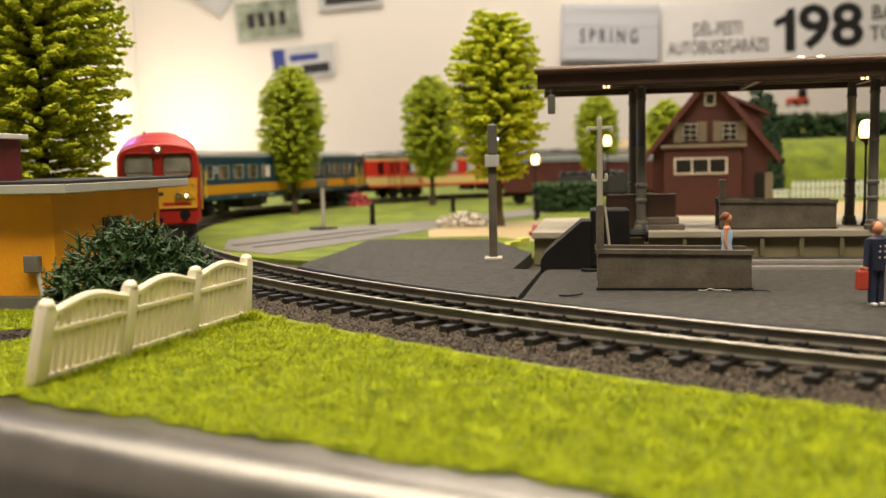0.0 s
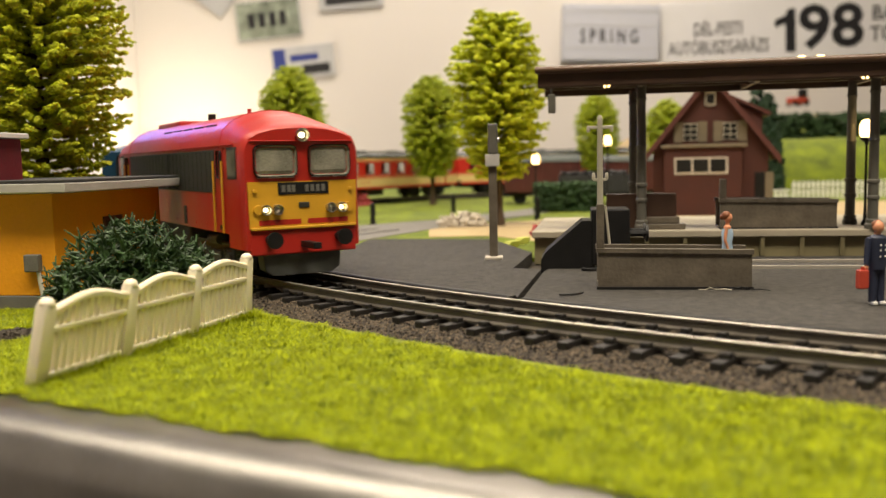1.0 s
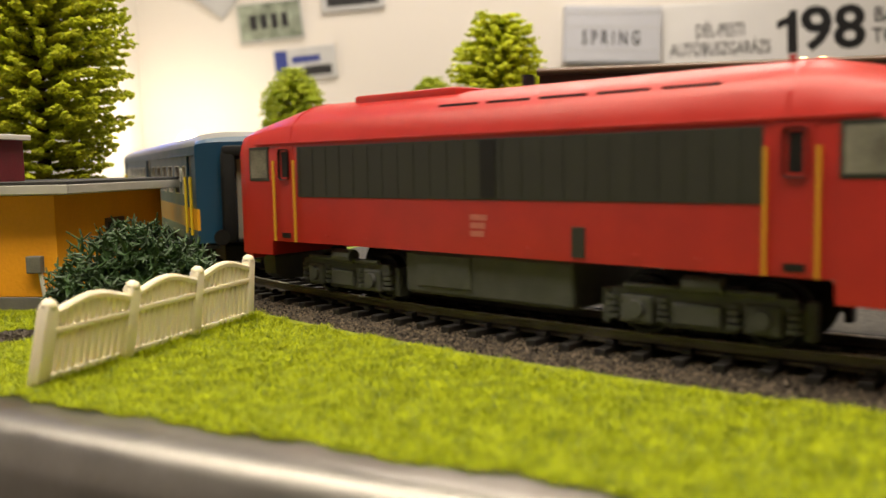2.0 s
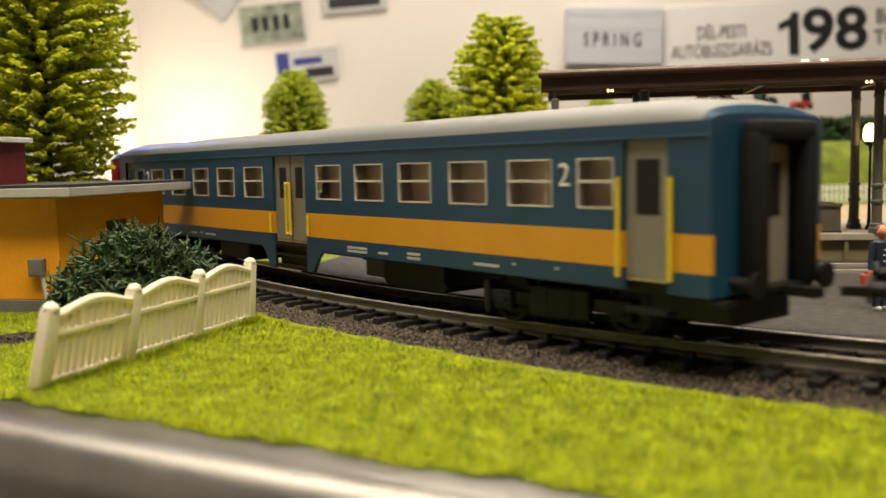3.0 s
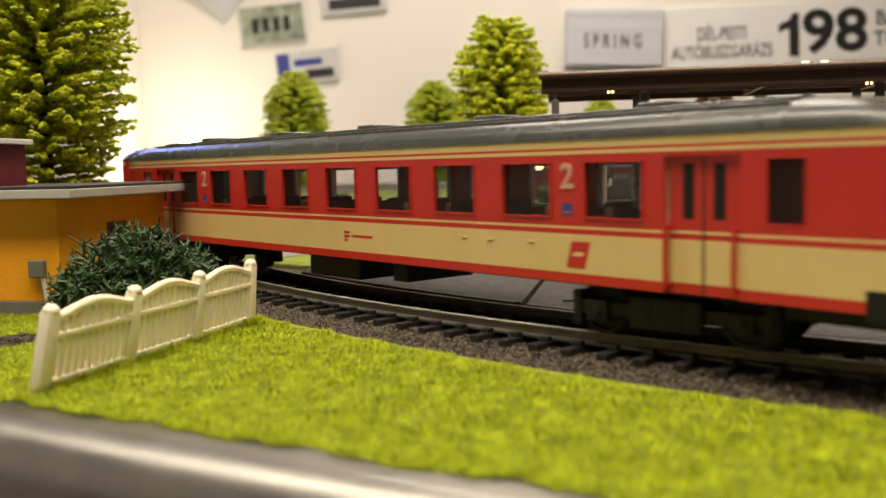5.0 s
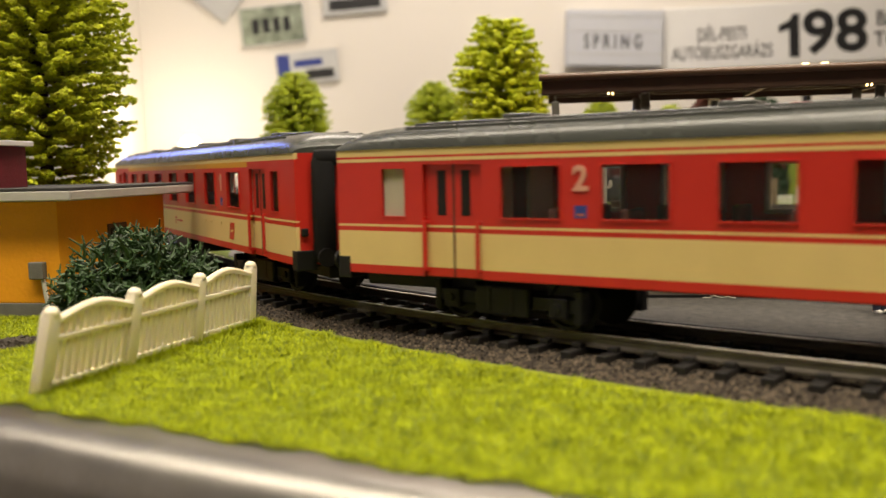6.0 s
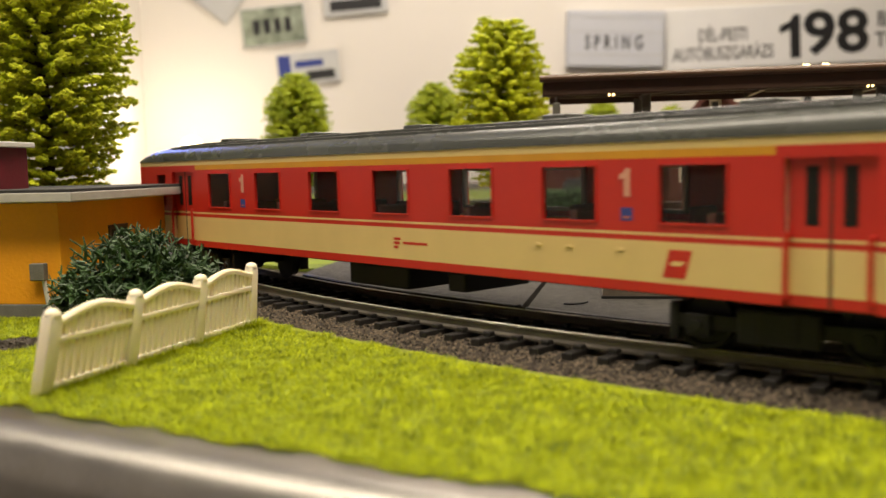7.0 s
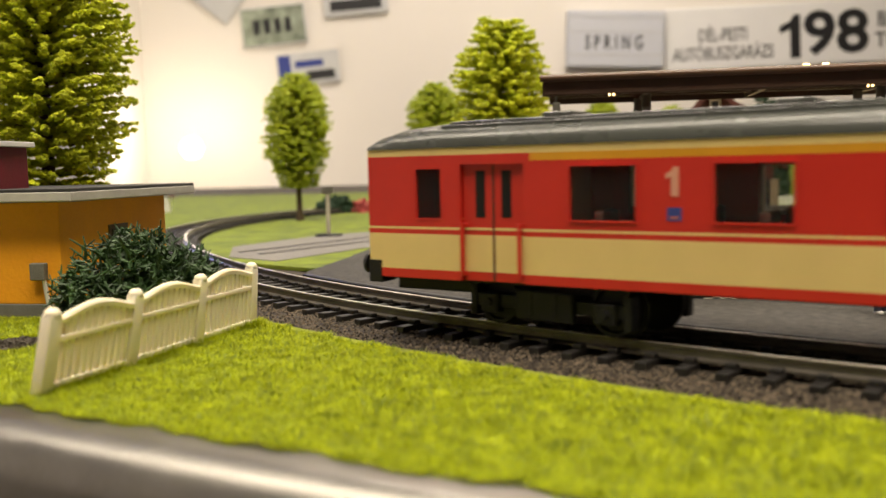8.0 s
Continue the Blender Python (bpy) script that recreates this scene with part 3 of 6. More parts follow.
def bush():
    rng = np.random.default_rng(21)
    b = thing("garden_bush", "dark green wiry bush behind the fence", "bush", -75, 224, -5, 42)
    rods = []

    def dome(u, a, r):
        return Vector((u * 21, math.cos(a) * r * 9, 1.0 + abs(math.sin(a)) * r * (27 - 4 * u) * (1 - 0.62 * u * u) ** 0.8))

    for k in range(1050):
        u = rng.uniform(-1, 1)
        a = rng.uniform(0, 6.28)
        r = rng.uniform(0.3, 1) ** 0.5
        p = dome(u, a, r * 0.86)
        out = (Vector((u * 0.6, math.cos(a) * 0.8, 0.3)) + Vector(rng.normal(0, 0.75, 3))).normalized()
        q = p + out * rng.uniform(1.0, 2.4) + Vector(rng.normal(0, 0.5, 3))
        rods.append((p - out * 1.2, q, 0.36, 0.28))
        for _ in range(3):
            s = q + Vector(rng.normal(0, 1.0, 3))
            rods.append((p + (q - p) * rng.uniform(0.4, 0.95), s, 0.25, 0.16))
    for k in range(20):  # taller sprigs over the middle
        foot = Vector((rng.normal(-1, 3.0), rng.normal(0, 2.5), 18))
        tip = foot + Vector((rng.normal(0, 2.5), rng.normal(0, 2.0), rng.uniform(4, 8)))
        rods.append((foot, tip, 0.36, 0.26))
        for _ in range(4):
            q = foot + (tip - foot) * rng.uniform(0.45, 1.0)
            rods.append((q, q + Vector((rng.normal(0, 1.5), rng.normal(0, 1.2), rng.uniform(0.4, 2.0))), 0.26, 0.18))
    raw("twig", *sticks(rods), M["bush"], b, kind="stuff")
    spots = [tuple(dome(rng.uniform(-1, 1), rng.uniform(0, 6.28), rng.uniform(0, 0.66))) for _ in range(420)]
    v, f = clumps(spots, rng.uniform(0.9, 1.8, 420), 22)
    raw("core", v, f, M["bush"], b)


def plants():
    crown_tree("broadleaf_tree", "tall bright green model tree behind the orange hut", -147, 335, -5, 150, 62, 24, 31, M["leaf"], 34, 1.5, 20, 0.4)
    crown_tree("poplar_tree", "slim green model tree beside the siding", -112, 687, -5, 112, 48, 26, 32, M["leaf_far"], 30, 1.8, 15)
    crown_tree("poplar_tree", "slim green model tree by the road", -8, 786, -5, 112, 50, 26, 33, M["leaf_far"], 30, 1.8, 15)
    crown_tree("poplar_tree", "tall layered green model tree near the signal", 32, 512, -5, 120, 52, 28, 34, M["leaf"], 26, 1.9, 15, 0.45)
    crown_tree("poplar_tree", "slim green model tree far behind the platform", 161, 938, -5, 106, 43, 25, 35, M["leaf_far"], 26, 2.0, 13)
    crown_tree("poplar_tree", "slim green model tree behind the red house", 232, 935, -5, 97, 43, 24, 36, M["leaf_far"], 26, 2.0, 13)
    bush()


# ---- orange hut ----
def hut():
    rz = -8.5
    h = thing("orange_hut", "orange flat-roofed hut with grey plinth and fascia", "hut", -103, 239, -5, rz)
    # local: front face along -x, right face along +y
    bm = B()
    box(bm, -80, 0, 4, 0, 62, 31.2, 0.25)
    part("wall", bm, M["orange"], h)
    part("plinth", box(B(), -80.4, -0.5, -1, 0.5, 62.5, 4, 0.2), M["plinth"], h)
    part("roof", box(B(), -84.3, -5.4, 33.9, 7.0, 70, 34.9, 0.2), M["felt"], h, "dark felt roof")
    bm = B()
    box(bm, -84.5, -5.6, 31.6, 7.2, -4.9, 34.0, 0.2)
    box(bm, 6.5, -4.9, 31.6, 7.2, 70, 34.0, 0.2)
    box(bm, -84, -4.9, 31.4, 6.5, 70, 33.1)
    part("fascia", bm, M["fascia"], h)
    w = part("window", box(B(), 0.02, 25, 14, 0.5, 36, 23.6, 0.1), M["canopy_brown"], h)
    part("pane", box(B(), 0.5, 26.2, 15.2, 0.7, 34.8, 22.4), M["black"], w)
    part("curtain", box(B(), 0.7, 27.0, 15.2, 0.8, 30.0, 21.2), M["white"], w)
    c = part("chimney", box(B(), -50, 2, 34.2, -21.0, 20, 46.5, 0.2), M["brick_red"], h, "dark red brick chimney stack")
    for row in range(8):
        for k in range(8):
            u = -50.2 + k * 3.7 - (1.8 if row % 2 else 0)
            if u > -53:
                part("brick", box(B(), max(u, -50.1), 1.75, 34.5 + row * 1.5, min(u + 3.4, -20.9), 2.1, 35.7 + row * 1.5), M["brick_red"], c)
    part("cap", box(B(), -51, 0.6, 46.5, -19.0, 21, 48.0, 0.2), M["white"], c)
    # meter box with pipe
    b = part("meter_box", box(B(), -8.0, -2.2, 10.6, -3.8, 0, 15.2, 0.3), M["plinth"], h, "small grey meter box")
    part("pipe", rod(B(), (-4.6, -1.0, 11), (-3.2, -1.0, 1), 0.6), M["fascia"], b)


# ---- station ----
PA = math.degrees(math.atan2(-20.1, 118.5))
PX, PY = 33.1, 327.7


def platform_xy(u, v):
    c, s = math.cos(radians(PA)), math.sin(radians(PA))
    return PX + c * u - s * v, PY + s * u + c * v


def stair_wall(name, label, x, y, z, rz, post):
    """Enclosure of an underpass stair: three low walls with a coping."""
    t = thing(name, label, "stair wall", x, y, z, rz, group="stair enclosures")
    L, D, H = 39.4, 13.0, 9.9
    for y0, y1 in ((0, 1.3), (D - 1.3, D)):
        w = part("side_wall", prism(B(), [(0, -0.2), (L, -0.2), (L, H - 0.9), (0, H - 0.2)], y0, y1, "y"), M["grey_brown"], t)
        part("coping", prism(B(), [(-0.5, H - 0.2), (L + 0.4, H - 0.9), (L + 0.4, H + 0.3), (-0.5, H + 0.9)], y0 - 0.5, y1 + 0.5, "y"), M["grey_brown"], w)
    part("end_wall", box(B(), L - 1.3, 1.3, -0.2, L, D - 1.3, H - 1), M["grey_brown"], t)
    part("base_strip", box(B(), -0.4, -0.5, -0.2, L + 0.4, 0, 0.55, 0.1), M["black"], t, "dark strip along the base")
    part("step", box(B(), 0, 1.3, -0.2, L - 1.3, D - 1.3, 0.8), M["grey_brown"], t)
    if post:
        part("newel_post", box(B(), -0.2, 0.1, H + 0.9, 2.1, 1.9, H + 8, 0.2), M["grey_brown"], t)
    return t


def station():
    p = thing("platform", "olive station platform with ribbed front", "platform", PX, PY, -5.6, PA)
    part("body", box(B(), 0, 2, 0, 420, 80, 9.6), M["platform"], p)
    part("deck", box(B(), -0.8, 0, 9.6, 421, 81, 12.0, 0.3), M["platform_top"], p, "pale platform surface")
    for k in range(20):
        part("rib", prism(B(), [(2.0, 2), (1.0, 3), (0.3, 9.6), (2.0, 9.6)], 13 + k * 13.2, 14.4 + k * 13.2, "x"), M["platform"], p)
    sd = thing("siding_rails", "worn silver siding rails sunk in the asphalt", "rails", PX, PY, -2.6, PA, kind="structure")
    for v in (-40, -23):
        part("rail", box(B(), 44 if v == -40 else 30, v - 0.5, -0.5, 420, v + 0.5, 1.3, 0.1), M["railtop"], sd)
        part("groove", box(B(), 44 if v == -40 else 30, v + 0.6, -0.5, 420, v + 2.0, 0.75), M["black"], sd)
    c = thing("platform_canopy", "dark brown station canopy on round iron posts", "canopy", PX, PY, 6.4, PA)
    part("roof", prism(B(), [(-10, 50.6), (-9.2, 50.6), (-9.2, 53.0), (33.2, 53.0), (33.2, 50.6), (34, 50.6), (34, 56.4), (12, 58.4), (-10, 56.8), (-10.6, 56.2), (-10.6, 51.2)], 2.6, 330), M["canopy_brown"], c)
    gut = [(-11.4 + 1.3 * math.cos(radians(a)), 56.7 + 1.3 * math.sin(radians(a))) for a in range(0, 360, 30)]
    part("gutter", prism(B(), gut, 1.8, 331), M["gutter_brown"], c, "rounded brown gutter", smooth=True)
    for u in range(38, 330, 39):
        part("beam", box(B(), u - 0.8, -9, 51.0, u + 0.8, 33, 53.0), M["canopy_brown"], c)
    part("purlin", box(B(), 4, 10.5, 51.4, 329, 12.0, 53.0), M["canopy_brown"], c)
    for u, v in ((38.5, 5.5), (116, 2.0), (114.6, 25), (195, 2), (193, 25), (36.5, 28.5)):
        bm = B()
        lathe(bm, [(2.6, 0), (2.6, 1.6), (2.2, 2), (2.2, 3.2), (1.75, 3.6), (1.75, 10), (2.15, 10.4), (2.15, 11.2), (1.75, 11.6), (1.75, 15.5), (2.15, 15.9), (2.15, 16.7), (1.7, 17.1), (1.6, 30), (1.9, 30.4), (1.6, 31), (1.5, 46), (1.9, 47), (1.6, 47.6), (1.6, 51.6)], 16, (u, v))
        part("post", bm, M["iron"], c, smooth=True)
    w = part("weight", box(B(), 6.0, -9.6, 42, 8.6, -8.2, 48.6, 0.4), M["iron"], c)
    part("hanger", rod(B(), (7.2, -8.9, 48.4), (7.2, -8.9, 53), 0.4), M["iron"], w)
    for u in (25.4, 26.8, 108.6, 110.0):
        part("downlight", lathe(B(), [(0.25, 50.2), (0.4, 50.4), (0.4, 51.2)], 10, (u, -10.0)), M["lamp_and_glint"], c)
    # glowing slips stand in for two highlights on the gutter's top edge
    for u in (89.0, 95.0):
        part("gutter_glint", box(B(), u - 1.1, -12.2, 57.7, u + 1.1, -11.2, 58.3, 0.25), M["lamp_and_glint"], c)
    stair_wall("stair_enclosure", "grey-brown stair enclosure on the asphalt", 41.0, 238.6, -2.1, -8.5, False)
    x, y = platform_xy(66, 6)
    stair_wall("stair_enclosure", "grey-brown stair enclosure on the platform", x, y, 6.4, PA, True)
    # brown bench wall
    x, y = platform_xy(26, 9)
    b = thing("waiting_shelter", "brown low waiting shelter on the platform", "shelter", x, y, 6.4, PA)
    part("back", box(B(), 0, 0, 0, 25, 2, 13, 0.3), M["canopy_brown"], b)
    part("base", box(B(), 12, -3, 0, 28, 3, 2, 0.3), M["grey_brown"], b)
    part("base", box(B(), 13, -2, 2, 26, 2.5, 4.5, 0.3), M["grey_brown"], b)


def signal():
    s = thing("light_signal", "grey railway light signal on a square foot", "signal", 17.5, 312, -1.5, -6)
    part("foot", box(B(), -3, -3, 0, 3, 3, 1.0, 0.2), M["stone"], s)
    part("mast", box(B(), -1.4, -1.0, 1, 1.4, 1.0, 34, 0.2), M["grey_brown"], s)
    part("relay_box", box(B(), -2.4, -2.2, 32, 2.4, 1.6, 36.2, 0.3), M["fascia"], s)
    part("head", box(B(), -1.4, -2.4, 36.2, 1.9, 1.0, 46.5, 0.5), M["iron"], s)
    part("lens", rod(B(), (1.9, -1, 41), (2.3, -1, 41), 0.9, 0.9, 10), M["silver"], s)


def pole():
    x, y = 41.8, 239.5
    s = thing("telegraph_pole", "pale plastic telegraph pole with cross arms", "pole", x, y, -2.1, -8)
    bm = B()
    lathe(bm, [(0.85, 9), (0.8, 22), (0.7, 44.5), (0.75, 45), (0.4, 45.8)], 10)
    part("mast", bm, M["pale_pole"], s, smooth=True)
    part("cross_arm", box(B(), -3.2, -0.45, 42.2, 3.2, 0.45, 43.1, 0.15), M["pale_pole"], s)
    part("cross_arm", box(B(), -1.8, -0.4, 28.6, 1.8, 0.4, 29.3, 0.15), M["pale_pole"], s)
    for u, z in ((-3, 41.4), (3, 41.4), (-1.7, 29.0), (1.7, 29.0)):
        part("insulator", lathe(B(), [(0.4, z), (0.5, z + 0.6), (0.4, z + 1.5), (0.25, z + 1.8)], 8, (u, 0)), M["pale_pole"], s)
    part("stub", box(B(), -1.0, -0.9, 9.5, 1.0, 0.9, 22.5, 0.2), M["grey_brown"], s)
    part("bracket", rod(B(), (1.3, -0.6, 22), (2.4, -0.6, 12), 0.35), M["pale_pole"], s)


def buffer_stop():
    b = thing("buffer_stop", "black buffer stop with sloping concrete ramp", "buffer stop", 40, 293, -5.5, -8)
    part("ramp", prism(B(), [(-8, 0), (8, 0), (8, 18.4), (5, 18.4), (-6.5, 8.5), (-8, 6)], -7, 9, "y"), M["black"], b)
    part("block", box(B(), 8, -7, 4, 20, 9, 22, 0.5), M["black"], b)
    for v in (-4, 6):
        q = part("buffer", rod(B(), (20, v, 14), (25, v, 14), 1.0), M["black"], b)
        part("buffer_head", lathe(B(), [(2.6, 0), (2.6, 0.8)], 16), M["black"], q).matrix_basis = pose(25 * MM, v * MM, 14 * MM, 0, 90, 0)


def figure(name, label, x, y, z, rz, build):
    t = thing(name, label, "figurine", x, y, z, rz)
    build(t)
    return t


def man(t):
    bm = B()
    for s in (-1, 1):
        rod(bm, (s * 1.0, 0, 0.6), (s * 0.8, 0, 8.6), 0.85, 1.15, 10)
    rod(bm, (0, 0, 8.2), (0, 0, 15.4), 1.9, 2.2, 12)
    ball(bm, (0, 0, 14.6), 2.2, 1.15, 0.75, 0.75)
    for s in (-1, 1):
        rod(bm, (s * 2.3, 0, 15.2), (s * 2.9, -0.3, 9.2), 0.75, 0.6, 8)
    part("suit", bm, M["navy"], t, smooth=True)
    bm = B()
    ball(bm, (0, -0.2, 17.8), 1.35, 0.9, 1.0, 1.15)
    rod(bm, (0, 0, 15.6), (0, 0, 17), 0.7)
    for s in (-1, 1):
        ball(bm, (s * 2.9, -0.3, 8.7), 0.6)
    part("skin", bm, M["skin"], t, smooth=True)
    part("hair", ball(B(), (0, 0.25, 18.3), 1.3, 0.95, 0.95, 0.85), M["hair"], t, smooth=True)
    bm = B()
    for s in (-1, 1):
        box(bm, s * 1.0 - 0.6, -1.5, 0, s * 1.0 + 0.6, 0.8, 0.8, 0.25)
    part("shoes", bm, M["white"], t)
    bm = B()
    for s in (-0.6, 0.6):
        for z in (11.2, 12.6, 13.8):
            ball(bm, (s, -2.0 - (z - 11) * 0.03, z), 0.22, sub=1)
    part("buttons", bm, M["white"], t)
    c = part("suitcase", box(B(), -5.0, -1.2, 3.8, -2.6, 0.6, 8.2, 0.3), M["case_red"], t)
    part("handle", box(B(), -4.2, -0.4, 8.2, -3.4, -0.1, 8.8), M["case_red"], c)


def woman(t):
    bm = B()
    lathe(bm, [(1.7, 0), (2.0, 3), (1.75, 7), (1.25, 10.4), (1.6, 12.5), (1.3, 14.0)], 14)
    part("dress", bm, M["sky_dress"], t, smooth=True)
    bm = B()
    ball(bm, (0, 0, 14.4), 1.5, 1.1, 0.7, 0.55)
    rod(bm, (0, 0, 14.4), (0, 0, 16.4), 0.55)
    ball(bm, (0, -0.15, 17.1), 1.15, 0.9, 1.0, 1.2)
    for s in (-1, 1):
        rod(bm, (s * 1.7, 0, 14.3), (s * 2.2, 0.3, 11.2), 0.45, 0.4)
        rod(bm, (s * 2.2, 0.3, 11.2), (s * 1.9, -0.6, 8.4), 0.4, 0.32)
    part("skin", bm, M["skin"], t, smooth=True)
    bm = ball(B(), (0, 0.35, 17.6), 1.35, 0.95, 1.0, 0.95)
    ball(bm, (0, 1.3, 17.2), 0.8)
    part("hair", bm, M["hair"], t, smooth=True)


def lamp(x, y, z, height, label):
    l = thing("street_lamp", label, "lamp", x, y, z)
    part("mast", lathe(B(), [(1.3, 0), (1.3, 1), (0.7, 2), (0.5, 8), (0.42, height - 9), (0.9, height - 7), (1.4, height - 6.6)], 10), M["black"], l, smooth=True)
    part("globe", lathe(B(), [(1.5, height - 6.6), (2.5, height - 4.5), (2.4, height - 1.5), (1.9, height - 0.8), (1.8, height), (0.6, height + 0.5)], 14), M["lamp_and_glint"], l, "glowing lantern globe", smooth=True)
    part("collar", lathe(B(), [(1.2, height - 7.4), (2.3, height - 6.4), (2.3, height - 5.9), (1.2, height - 6.0)], 14), M["black"], l)


# ---- house ----
def house():
    h = thing("red_house", "red gabled house with front annex and dormer", "house", 170, 575, -4, -14)
    W, D, E, R = 35, 70, 41, 88
    part("wall", prism(B(), [(-W, 0), (W, 0), (W, E), (0, R - 3), (-W, E)], 0, D, "y"), M["house_red"], h)
    for s in (-1, 1):
        r = part("roof", prism(B(), [(0, R - 2), (s * (W + 7), E - 8), (s * (W + 7), E - 5.8), (0, R + 0.6)], -5, D + 4, "y"), M["house_roof"], h)
        part("bargeboard", prism(B(), [(0, R - 4), (s * (W + 7), E - 10), (s * (W + 7), E - 5.2), (0, R + 1.2)], -5.8, -5, "y"), M["house_roof"], r)
    part("dormer", prism(B(), [(14, E + 10), (33, E + 10), (33, E + 22), (10, E + 33)], 20, 55, "y"), M["house_red"], h)
    part("dormer_roof", prism(B(), [(4, E + 37), (38, E + 21), (38, E + 23), (4, E + 39)], 17, 58, "y"), M["house_roof"], h)
    a = part("annex", box(B(), -28, -16, 0, 18, 0, 42, 0.3), M["house_red"], h)
    for k in range(10):
        part("batten", box(B(), -26 + k * 4.6, -16.4, 0.5, -25.3 + k * 4.6, -16.0, 41), M["house_red"], a)
    part("annex_roof", box(B(), -30, -18, 42, 21, 0.5, 44, 0.3), M["shutter"], a)
    w = part("window", box(B(), -22, -16.9, 25.5, 10, -16.1, 36, 0.1), M["stone"], h)
    for k in range(3):
        part("pane", box(B(), -20.8 + k * 10.2, -17.1, 26.8, -11.8 + k * 10.2, -16.8, 34.8), M["black"], w)
    for c in (-12, 12):
        w = part("window", box(B(), c - 4.4, -0.7, 46.5, c + 4.4, -0.1, 57.5, 0.1), M["pale_pole"], h)
        for i in range(2):
            for j in range(3):
                part("pane", box(B(), c - 3.8 + i * 4.1, -0.9, 47 + j * 3.5, c - 0.3 + i * 4.1, -0.7, 49.8 + j * 3.5), M["black"], w)
        for s in (-1, 1):
            part("shutter", box(B(), c + s * 7.5 - 2.6, -1.2, 45.5, c + s * 7.5 + 2.6, -0.2, 58.5, 0.2), M["shutter"], h)
    w = part("window", box(B(), -3.4, -0.8, 68, 3.4, -0.1, 77, 1.2), M["pale_pole"], h)
    part("pane", box(B(), -2.2, -1.0, 69.6, 2.2, -0.8, 75.4), M["black"], w)
    w = part("door", box(B(), 27, -0.8, 3, 33, -0.1, 26, 0.2), M["black"], h)
    part("shutter", box(B(), 33.2, -1, 3, 38, -0.2, 26, 0.2), M["shutter"], h)


# ---- far scenery and signs ----
def hill():
    g = thing("hill", "green and ochre terraced hill with hedge", "hill", kind="structure")
    def ridge(name, y0, y1, z, x0, material, steps=4.0):
        n = 24
        rows = []
        for k in range(n + 1):
            u = k / n
            x = x0 + (1800 - x0) * u
            lift = z * min(1.0, k / steps) + 3 * math.sin(u * 9)
            rows.append([(x, y0, -6), (x, y1, -6), (x, y1, lift), (x, y0 + (y1 - y0) * 0.5, lift * 0.92), (x, y0 + 6, lift * 0.3 - 3)])
        part(name, loft(B(), rows), material, g, smooth=True)
    ridge("slope", 900, 990, 48, 292, M["turf_far"], 1.0)
    ridge("slope", 1150, 1380, 38, 330, M["turf_far"])
    ridge("slope", 1380, 1700, 86, 400, M["turf_far"])
    ridge("slope", 1700, 2200, 128, 300, M["ochre"])
    rng = np.random.default_rng(50)
    hd = thing("hedge_row", "dark green hedge on the hill", "hedge", 0, 1330, 34, kind="stuff")
    sp = np.stack([rng.uniform(440, 1200, 5000), rng.uniform(0, 45, 5000), rng.uniform(0, 58, 5000)], 1)
    v, f = clumps(sp, rng.uniform(3, 6, 5000), 51)
    raw("foliage", v, f, M["hedge"], hd)
    hd = thing("hedge", "clipped dark green hedge behind the platform", "hedge", 88, 640, -5)
    sp = np.stack([rng.uniform(-22, 22, 1800), rng.uniform(-7, 7, 1800), rng.uniform(0, 21, 1800)], 1)
    v, f = clumps(sp, rng.uniform(1.2, 2.2, 1800), 52)
    raw("foliage", v, f, M["hedge"], hd)


def wall_sign(name, label, px0, py0, px1, py1, material, frame_m, tilt=0.0, depth=12):
    """A flat board hung on the back wall; given by its place on the wall in mm."""
    cx, cz = (px0 + px1) / 2, (py0 + py1) / 2
    s = new(name)
    s.matrix_world = pose(cx * MM, (WALL_Y - 2) * MM, cz * MM, 0, tilt, 0)
    tagged(s, label, "sign")
    w, h = (px1 - px0) / 2, (py1 - py0) / 2
    part("board", box(B(), -w, -depth, -h, w, 0, h, 2), frame_m, s)
    part("face", box(B(), -w + 5, -depth - 1.5, -h + 5, w - 5, -depth, h - 5), material, s)
    return s, w, h


def on_wall(px, py):
    """The place on the back wall seen in a given direction of the opening view."""
    x, y = (px - 784) / 1600, (441 - py) / 1600
    c, s = math.cos(radians(-1.21)), math.sin(radians(-1.21))
    x, y = c * x - s * y, s * x + c * y
    p = radians(-5.5)
    dy, dz = math.cos(p) - y * math.sin(p), math.sin(p) + y * math.cos(p)
    k = (WALL_Y - 14) / dy
    return x * k, 32.6 + dz * k


